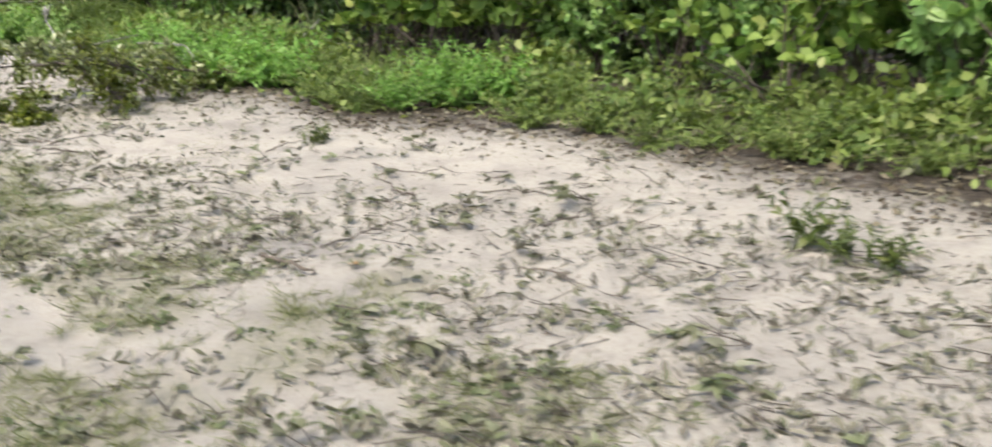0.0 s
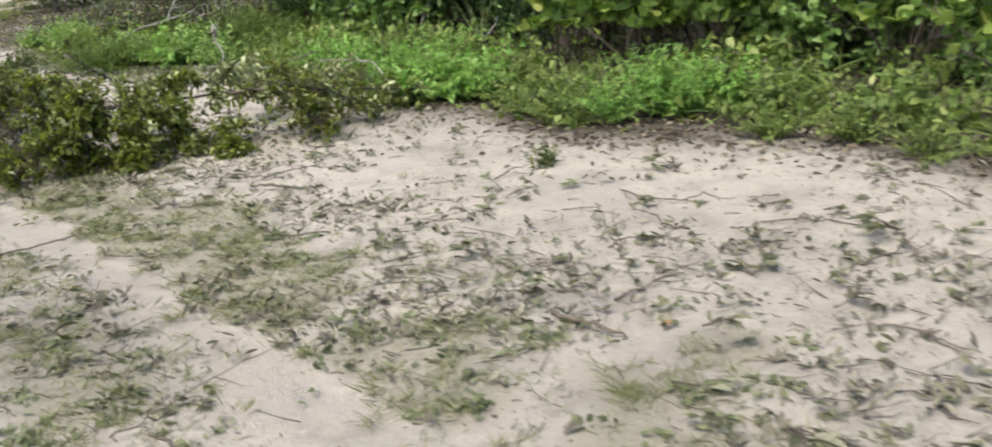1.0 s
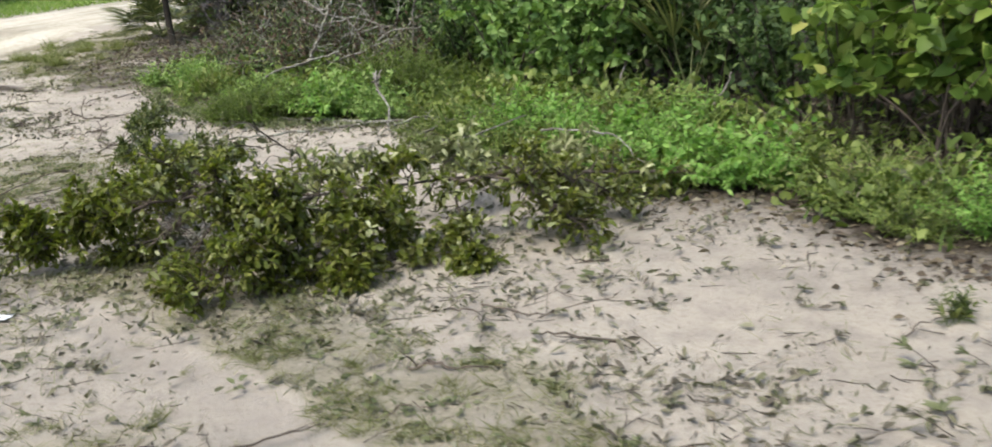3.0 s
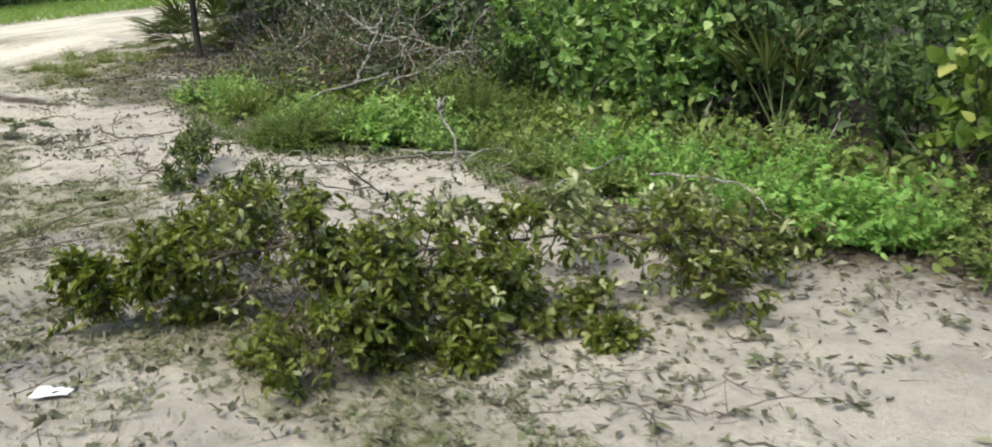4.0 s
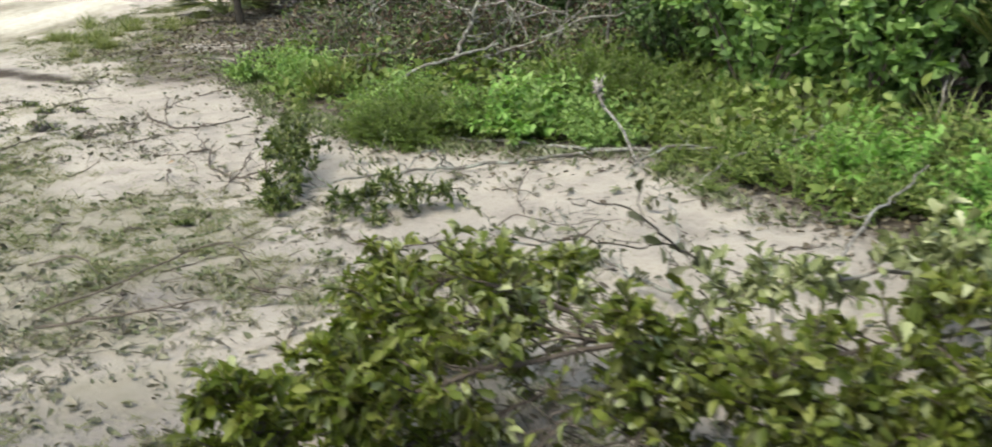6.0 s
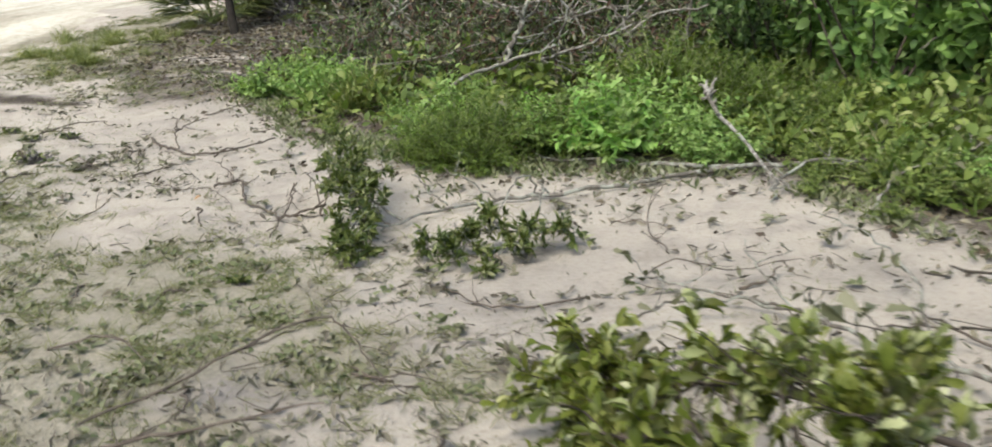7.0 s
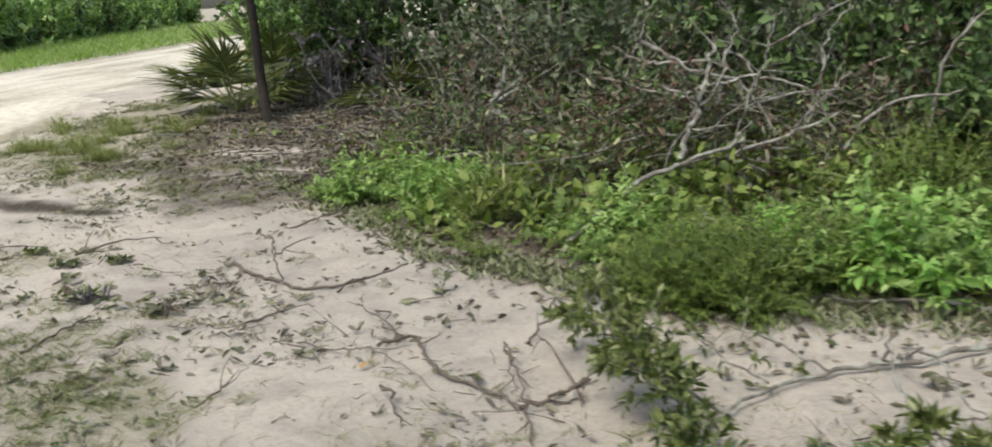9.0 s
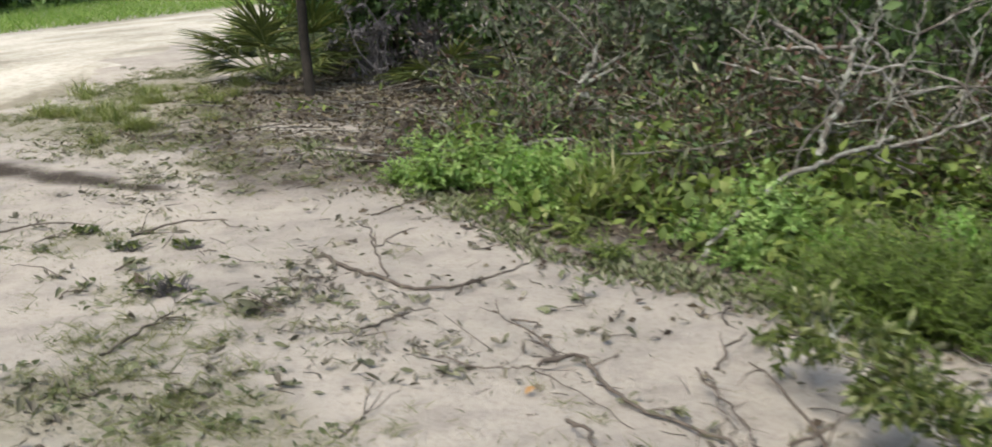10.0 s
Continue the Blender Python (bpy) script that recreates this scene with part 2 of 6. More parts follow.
def mesh_of(name, verts, faces, mat, smooth=False):
    """One mesh from arrays; faces all have the same number of corners."""
    me = bpy.data.meshes.new(name)
    verts = np.asarray(verts, dtype=np.float32)
    faces = np.asarray(faces, dtype=np.int32)
    n, k = faces.shape
    me.vertices.add(len(verts))
    me.vertices.foreach_set("co", verts.ravel())
    me.loops.add(n * k)
    me.loops.foreach_set("vertex_index", faces.ravel())
    me.polygons.add(n)
    me.polygons.foreach_set("loop_start", np.arange(0, n * k, k, dtype=np.int32))
    if smooth:
        me.polygons.foreach_set("use_smooth", np.ones(n, dtype=bool))
    me.update(calc_edges=True)
    me.materials.append(mat)
    return me


def part(name, me, parent=None, label="", at=None):
    """A mesh as an object of its own, under a thing or a part."""
    ob = new(name, me)
    if parent is not None:
        ob.parent = parent
    if at is not None:
        ob.matrix_basis = at
    return tagged(ob, label) if label else ob


def empty(name, at=None):
    ob = new(name)
    ob.empty_display_size = 0.1
    if at is not None:
        ob.matrix_basis = at
    return ob


def unit(v):
    v = np.asarray(v, dtype=float)
    return v / np.maximum(np.linalg.norm(v, axis=-1, keepdims=True), 1e-9)


def lattice(ix, iy, seed):
    h = (ix.astype(np.int64) * 374761393 + iy.astype(np.int64) * 668265263 + seed * 1442695041) & 0x7FFFFFFF
    h = ((h ^ (h >> 13)) * 1274126177) & 0x7FFFFFFF
    return ((h ^ (h >> 16)) & 0xFFFF) / 65535.0


def field(x, y, size, seed=0, octaves=3):
    """Smooth noise from 0 to 1 over the plan, with features of that size in metres."""
    x, y = np.asarray(x, dtype=float), np.asarray(y, dtype=float)
    total, weight, amp = 0.0, 0.0, 1.0
    for o in range(octaves):
        u, v = x / size * 2 ** o + 91.7 * o, y / size * 2 ** o - 37.3 * o
        i, j = np.floor(u), np.floor(v)
        f, g = u - i, v - j
        f, g = f * f * (3 - 2 * f), g * g * (3 - 2 * g)
        a, b = lattice(i, j, seed + o), lattice(i + 1, j, seed + o)
        c, d = lattice(i, j + 1, seed + o), lattice(i + 1, j + 1, seed + o)
        total = total + amp * ((a * (1 - f) + b * f) * (1 - g) + (c * (1 - f) + d * f) * g)
        weight += amp
        amp *= 0.5
    return total / weight


# the line where the sand ends and the weeds begin, from its near end to the far end by the road
EDGE = [(4.0, 3.6), (2.3, 5.1), (1.75, 5.66), (1.14, 6.1), (0.44, 6.9), (-0.4, 7.4), (-1.17, 7.5), (-1.7, 8.0), (-2.14, 8.7),
        (-2.96, 9.05), (-3.4, 9.3), (-4.2, 10.2), (-4.75, 10.9), (-5.1, 11.5), (-5.5, 12.25), (-6.6, 12.55), (-7.44, 12.95),
        (-8.5, 13.8), (-8.9, 14.0), (-9.5, 15.0), (-10.6, 16.3), (-11.3, 17.2), (-12.0, 18.5), (-13.0, 20.2), (-14.0, 24.0)]
EDGE_X = np.array([p[0] for p in EDGE][::-1])
EDGE_Y = np.array([p[1] for p in EDGE][::-1])


def behind(x, y):
    """About how many metres a place lies behind the edge of the weeds."""
    return (np.asarray(y) - np.interp(x, EDGE_X, EDGE_Y)) * 0.72


def slope(y):
    s = np.asarray(y, dtype=float) - 14.0
    return 0.055 * np.minimum(np.logaddexp(0, 2 * np.minimum(s, 30)) / 2, 8.0)


def ground_z(x, y):
    x, y = np.asarray(x, dtype=float), np.asarray(y, dtype=float)
    z = slope(y) + 0.05 * (field(x, y, 1.7, 3) - 0.5) + 0.018 * (field(x, y, 0.28, 9) - 0.5)
    return z


def gz(x, y):
    return float(ground_z(x, y))


# patches of thin grass on the sand: centre, radius, strength
GRASS_NEAR = [
    (-2.65, 4.8, .5, 1), (-2.55, 5.2, .4, .8), (-1.83, 4.2, .45, .9), (-1.7, 3.8, .4, .9), (-3.4, 4.3, .5, .7), (-2.95, 3.9, .5, .6), (-.9, 3.8, .35, .6), (-.6, 4.2, .3, .6),
    (-1.5, 3, .6, .8), (-.1, 3, .5, .6), (-.9, 3.4, .4, .6), (-2.9, 5.4, .45, .8), (-2.5, 4.9, .4, .8), (-4.1, 5.3, .5, .6), (-4.8, 5.4, .5, .7),
]
GRASS_BRANCH = [
    (-4.55, 6.75, .4, 1), (-4.25, 6.45, .4, 1), (-4.75, 6.6, .3, .9), (-5.2, 6.65, .3, .6), (-3.85, 6.0, .35, 1), (-3.5, 5.65, .35, .9), (-3.1, 5.6, .45, .9), (-3.6, 6.1, .4, .8), (-4, 6.1, .4, .7), (-3.3, 6.2, .4, .7), (-5.7, 6.8, .4, .5), (-8.2, 9.6, .55, .9), (-5.8, 7.5, .6, .8), (-5, 7.1, .6, .8),
    (-7.7, 8.9, .5, .7), (-6.9, 7.3, .4, .6), (-7.4, 9.6, .5, .7), (-6.8, 9.4, .3, .7), (-8.4, 9.6, .6, .9), (-8.2, 9.1, .5, .7), (-9, 9.2, .6, .7), (-4.4, 6.4, .4, .6),
]
GRASS_MIDDLE = [
    (-8.7, 10.6, .6, .7), (-8.75, 11.2, .4, .5), (-9.9, 11.4, .5, .8), (-9.3, 10.6, .6, .6), (-8.3, 10.4, .55, 1), (-7.9, 10.1, .5, .9), (-8.9, 10.2, .6, .7), (-10.1, 11.7, .45, .9),
    (-10.7, 11.9, .5, .8), (-10.6, 12.5, .3, .5), (-10.3, 12.9, .25, .4), (-11, 13.3, .3, .5), (-9.6, 10.9, .5, .8),
]
GRASS_ROAD = [
    (-7.3, 8.3, .6, .55), (-7.0, 7.9, .4, .45), (-11.6, 14.2, .3, .6), (-13.7, 18.3, .9, .9), (-12.8, 19.2, .7, .9), (-13.6, 19.6, .7, .8), (-12.6, 17.6, .5, .6), (-14.5, 17.6, .9, .8), (-13.3, 20.9, .6, .9), (-12.2, 17, .5, .5),
    (-15.2, 17, .8, .8), (-11.5, 16.2, .5, .6), (-10.9, 15.9, .4, .5), (-12, 17.8, .5, .7), (-11.2, 16.9, .4, .5), (-12.4, 18.6, .6, .9), (-12.6, 17, .6, .7), (-13.2, 17.6, .7, .8),
]
GRASS = GRASS_NEAR + GRASS_BRANCH + GRASS_MIDDLE + GRASS_ROAD
# darker, greyer drifts: centre, radius, squash
DARK_DRIFTS = [(-13.2, 16.3, .7, .22), (-12.5, 15.9, .6, .2), (-11.9, 15.6, .5, .2), (-12.0, 16.8, .7, .35), (-11.2, 16.6, .7, .4), (-12.6, 17.6, .6, .3),
        (-7.2, 8.0, 1.0, .5), (-6.6, 7.2, .8, .4), (-3.5, 4.4, 1.2, .6), (-1.2, 4.7, .5, .4), (-7.6, 9.4, .8, .5)]


TRACK_X = np.array([-9.5, -6.0, -5.0, -4.4, -3.43, -2.58, -2.02, -1.64, 0.0])
TRACK_Y = np.array([9.4, 7.2, 6.44, 6.02, 5.12, 4.3, 3.8, 3.5, 2.2])


def on_track(x, y):
    """1 on the bare wheel track beside the sand, 0 away from it."""
    off = (y - np.interp(x, TRACK_X, TRACK_Y)) * .78 + .12 * (field(x, y, .5, 33) - .5)
    return .96 * np.exp(-(off / .19) ** 4) * np.clip((x + 6.5) / 1.0, 0, 1) * np.clip((-1.1 - x) / .7, 0, 1)


def grassiness(x, y):
    g = np.zeros_like(np.asarray(x, dtype=float))
    for cx, cy, r, w in GRASS:
        g = np.maximum(g, w * np.exp(-(((x - cx) ** 2 + (y - cy) ** 2) / r ** 2)))
    return g


def swept(x, y):
    """1 on the thin patches of bare sand between the litter round the slim tree."""
    near = np.exp(-(((x + 11.35) / .75) ** 2 + ((y - 17.55 + .1 * (x + 11.35)) / .2) ** 2)) + np.exp(-(((x + 10.75) / .5) ** 2 + ((y - 16.6) / .14) ** 2))
    return np.clip(near * (.6 + 1.2 * (field(x, y, .3, 35) - .3)), 0, 1)


def spread(a, b, step, far, grow=1.22):
    """Grid lines: even between a and b, wider and wider out to +-far."""
    mid = list(np.arange(a, b + step / 2, step))
    lo, hi, d = [a], [b], step
    while hi[-1] < far:
        d *= grow
        hi.append(hi[-1] + d)
        lo.append(lo[-1] - d)
    return np.array(lo[:0:-1] + mid + hi[1:])


def build_ground():
    gx, gy = spread(-13.0, 3.0, 0.06, 900.0), spread(2.2, 16.5, 0.06, 900.0)
    X, Y = np.meshgrid(gx, gy)
    Z = ground_z(X, Y)
    # trampled, scuffed surface
    near = np.clip(4 - np.hypot((X + 5) / 2.6, (Y - 9.4) / 2.3), 0, 1)
    Z = Z + near * (0.012 * (field(X, Y, 0.13, 21, 2) - 0.5) + 0.012 * (field(X, Y, 0.35, 27, 2) - 0.5))
    Z = Z - .02 * on_track(X, Y)
    V = np.stack([X, Y, Z], -1).reshape(-1, 3)
    ny, nx = X.shape
    idx = np.arange(nx * ny).reshape(ny, nx)
    F = np.stack([idx[:-1, :-1], idx[:-1, 1:], idx[1:, 1:], idx[1:, :-1]], -1).reshape(-1, 4)
    me = mesh_of("ground", V, F, M_GROUND, True)
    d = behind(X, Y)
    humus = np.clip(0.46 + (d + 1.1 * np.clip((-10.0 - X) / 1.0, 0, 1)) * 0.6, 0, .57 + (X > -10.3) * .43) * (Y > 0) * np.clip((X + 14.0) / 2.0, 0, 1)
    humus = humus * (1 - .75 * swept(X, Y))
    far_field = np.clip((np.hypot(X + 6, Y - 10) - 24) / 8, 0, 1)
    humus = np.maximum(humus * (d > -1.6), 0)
    # dark slanting streaks on the open sand, drawn with the humus colour
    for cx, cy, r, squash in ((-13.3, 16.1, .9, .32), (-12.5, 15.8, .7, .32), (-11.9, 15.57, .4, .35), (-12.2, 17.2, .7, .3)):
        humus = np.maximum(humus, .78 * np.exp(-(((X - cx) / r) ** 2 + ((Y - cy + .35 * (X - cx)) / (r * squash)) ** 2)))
    grass = np.clip(grassiness(X, Y) * 1.1, 0, 1)
    grass = np.maximum(grass, far_field)
    damp = np.zeros_like(X)
    for cx, cy, r, squash in DARK_DRIFTS:
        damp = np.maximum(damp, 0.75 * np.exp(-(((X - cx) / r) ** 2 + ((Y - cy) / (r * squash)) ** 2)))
    trodden = np.clip((-d - 2.6) / 1.4, 0, 1) * (X > -12) * 0.32
    damp = np.maximum(damp, trodden * (0.4 + 0.9 * field(X, Y, 1.4, 17)))
    grass = grass * (1 - .9 * on_track(X, Y))
    damp = np.maximum(damp * (1 - .6 * on_track(X, Y)), .42 * on_track(X, Y))
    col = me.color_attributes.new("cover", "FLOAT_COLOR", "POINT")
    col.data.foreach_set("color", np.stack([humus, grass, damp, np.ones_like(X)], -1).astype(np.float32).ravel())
    ob = new("ground", me)
    tagged(ob, "pale pinkish sand ground with darker grey drifts and dark humus", "ground", kind="structure")


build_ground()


def build_road():
    ys = np.concatenate([np.arange(-40, 12, 3.0), np.arange(12, 30, 0.1), np.arange(30, 60, 0.5), np.arange(60, 400, 8.0)])
    us = np.linspace(0, 1, 13)
    Y, U = np.meshgrid(ys, us, indexing="ij")
    left = -21.0 - 0.012 * (Y - 30) + 0.35 * (field(Y, Y * 0, 3.0, 5) - 0.5)
    right = -14.2 - 0.12 * np.clip(Y - 20, 0, 14) + 1.6 * (field(Y, Y * 0 + 7, 1.6, 6) - 0.5) + .5 * (field(Y, Y * 0 + 3, .4, 8) - .5)
    X = left + (right - left) * U
    Z = ground_z(X, Y) + 0.012 + 0.03 * np.sin(np.pi * U)
    Z = np.where((U < 0.01) | (U > 0.99), Z - 0.05, Z)
    V = np.stack([X, Y, Z], -1).reshape(-1, 3)
    ny, nx = X.shape
    idx = np.arange(nx * ny).reshape(ny, nx)
    F = np.stack([idx[:-1, :-1], idx[:-1, 1:], idx[1:, 1:], idx[1:, :-1]], -1).reshape(-1, 4)
    tagged(new("road", mesh_of("road", V, F, M_ROAD, True)), "white shell and sand road, its sunlit brightness partly in the colour", "road", kind="structure")


build_road()


# ---------------------------------------------------------------- leaves, twigs and blades
def blade_outline(widths, fold, droop, length=1.0):
    """A leaf along +y with a raised fold down its middle: triangles and quads as quads."""
    n = len(widths)
    V, F = [], []
    for k, w in enumerate(widths):
        y = length * k / (n - 1)
        z = -droop * y * y
        V += [(-w, y, z + fold * w), (0, y, z), (w, y, z + fold * w)]
    for k in range(n - 1):
        a = 3 * k
        F += [(a, a + 1, a + 4, a + 3), (a + 1, a + 2, a + 5, a + 4)]
    return np.array(V, float), np.array(F, int)


def flat_blade(widths, droop):
    """A narrow blade along +y without a fold."""
    n = len(widths)
    V = [(s * w, k / (n - 1), -droop * (k / (n - 1)) ** 2) for k, w in enumerate(widths) for s in (-1, 1)]
    F = [(2 * k, 2 * k + 1, 2 * k + 3, 2 * k + 2) for k in range(n - 1)]
    return np.array(V, float), np.array(F, int)


LEAF_OAK = blade_outline([0.02, 0.08, 0.13, 0.22, 0.175, 0.26, 0.06], 0.45, 0.22)
LEAF_CURLED = blade_outline([0.02, 0.10, 0.19, 0.24, 0.16, 0.02], 0.75, 0.55)
LEAF_LANCE = blade_outline([0.02, 0.14, 0.165, 0.10, 0.005], 0.4, 0.25)
LEAF_BROAD = blade_outline([0.10, 0.34, 0.28, 0.01], 0.25, 0.3)
LEAF_WEED = blade_outline([0.03, 0.17, 0.005], 0.4, 0.25)
LEAF_HEART = blade_outline([0.22, 0.44, 0.30, 0.01], 0.18, 0.25)
LEAF_SMALL = blade_outline([0.05, 0.27, 0.20, 0.01], 0.35, 0.25)
LEAF_FAR = blade_outline([0.06, 0.28, 0.01], 0.3, 0.25)
LEAF_LITTER = blade_outline([0.02, 0.15, 0.19, 0.02], 0.6, -0.3)
BLADE = flat_blade([0.028, 0.018, 0.002], 0.4)
VERGE_BLADE = flat_blade([0.035, 0.025, 0.002], 0.35)
CRUMB = flat_blade([0.06, 0.17, 0.03], -0.3)


def frames_of(direction, normal):
    """Bases with y along direction and z as near normal as can be, for each row."""
    y = unit(direction)
    x = unit(np.cross(y, normal))
    z = np.cross(x, y)
    return np.stack([x, y, z], -1)


def strewn(template, places, direction, normal, size):
    """Arrays of many copies of a leaf in one mesh."""
    T, F = template
    R = frames_of(direction, normal) * np.asarray(size, float).reshape(-1, 1, 1)
    V = np.einsum("kij,nj->kni", R, T) + np.asarray(places)[:, None, :]
    G = F[None] + (np.arange(len(R)) * len(T))[:, None, None]
    return V.reshape(-1, 3), G.reshape(-1, F.shape[1])


def joined(*pieces):
    V, F, base = [], [], 0
    for v, f in pieces:
        if len(v) == 0:
            continue
        V.append(v)
        F.append(f + base)
        base += len(v)
    return np.concatenate(V), np.concatenate(F)


def tube(points, radii, sides=6):
    """A round, tapering stick along points, closed by its thin end."""
    P = np.asarray(points, float)
    n = len(P)
    r = np.interp(np.linspace(0, 1, n), np.linspace(0, 1, len(radii)), radii)
    d = unit(np.gradient(P, axis=0))
    ref = np.array([0.31, 0.17, 0.93]) if abs(d[0][2]) < 0.8 else np.array([1.0, 0.2, 0.1])
    x = unit(np.cross(d, ref))
    z = np.cross(x, d)
    a = np.linspace(0, 2 * np.pi, sides, endpoint=False)
    V = P[:, None] + r[:, None, None] * (np.cos(a)[None, :, None] * x[:, None] + np.sin(a)[None, :, None] * z[:, None])
    idx = np.arange(n * sides).reshape(n, sides)
    nxt = np.roll(idx, -1, 1)
    F = np.stack([idx[:-1], nxt[:-1], nxt[1:], idx[1:]], -1).reshape(-1, 4)
    V = V.reshape(-1, 3)
    half = sides // 2
    q0 = [(idx[0][k], idx[0][(k + 1) % sides], idx[0][sides - 2 - k], idx[0][sides - 1 - k]) for k in range(half - 1)]
    q1 = [(idx[-1][k + 1], idx[-1][k], idx[-1][sides - 1 - k], idx[-1][sides - 2 - k]) for k in range(half - 1)]
    return V, np.concatenate([F, np.array(q0 + q1, int).reshape(-1, 4)])


def bent(points, steps=4, wobble=0.02, gen=None):
    """A smoothed, slightly crooked line through the points."""
    gen = gen or rng
    P = np.asarray(points, float)
    n = len(P)
    t = np.linspace(0, n - 1, (n - 1) * steps + 1)
    Q = np.empty((len(t), 3))
    for k, u in enumerate(t):
        i = min(int(u), n - 2)
        f = u - i
        p0, p1, p2, p3 = P[max(i - 1, 0)], P[i], P[i + 1], P[min(i + 2, n - 1)]
        Q[k] = 0.5 * (2 * p1 + (p2 - p0) * f + (2 * p0 - 5 * p1 + 4 * p2 - p3) * f * f + (3 * p1 - p0 - 3 * p2 + p3) * f ** 3)
    Q[1:-1] += gen.normal(0, wobble, (len(Q) - 2, 3)) * (1, 1, 0.5)
    return Q


def grow(root, direction, length, gen, steps=6, lift=0.0, crook=0.25, floor=None):
    """A shoot: points from root on, turning a little at each step."""
    d = unit(np.asarray(direction, float))
    P = [np.asarray(root, float)]
    for k in range(steps):
        d = unit(d + gen.normal(0, crook, 3) * 0.6 + (0, 0, lift))
        q = P[-1] + d * length / steps
        if floor is not None:
            q[2] = max(q[2], gz(q[0], q[1]) + floor)
        P.append(q)
    return np.array(P)


def leaves_along(P, count, gen, start=0.25, out=0.8, up=0.5, size=(0.07, 0.1)):
    """Places, ways, normals and sizes of leaves along a shoot."""
    u = gen.uniform(start, 1.0, count) * (len(P) - 1)
    i = np.minimum(u.astype(int), len(P) - 2)
    f = (u - i)[:, None]
    at = P[i] * (1 - f) + P[i + 1] * f
    d = unit(P[i + 1] - P[i])
    side = unit(gen.normal(0, 1, (count, 3)))
    way = unit(d * 0.7 + side * out + (0, 0, 0.1))
    nor = unit(gen.normal(0, 1, (count, 3)) * (1 - up) + np.array([0, 0, 1.0]) * (up + 0.15))
    return at, way, nor, gen.uniform(size[0], size[1], count)


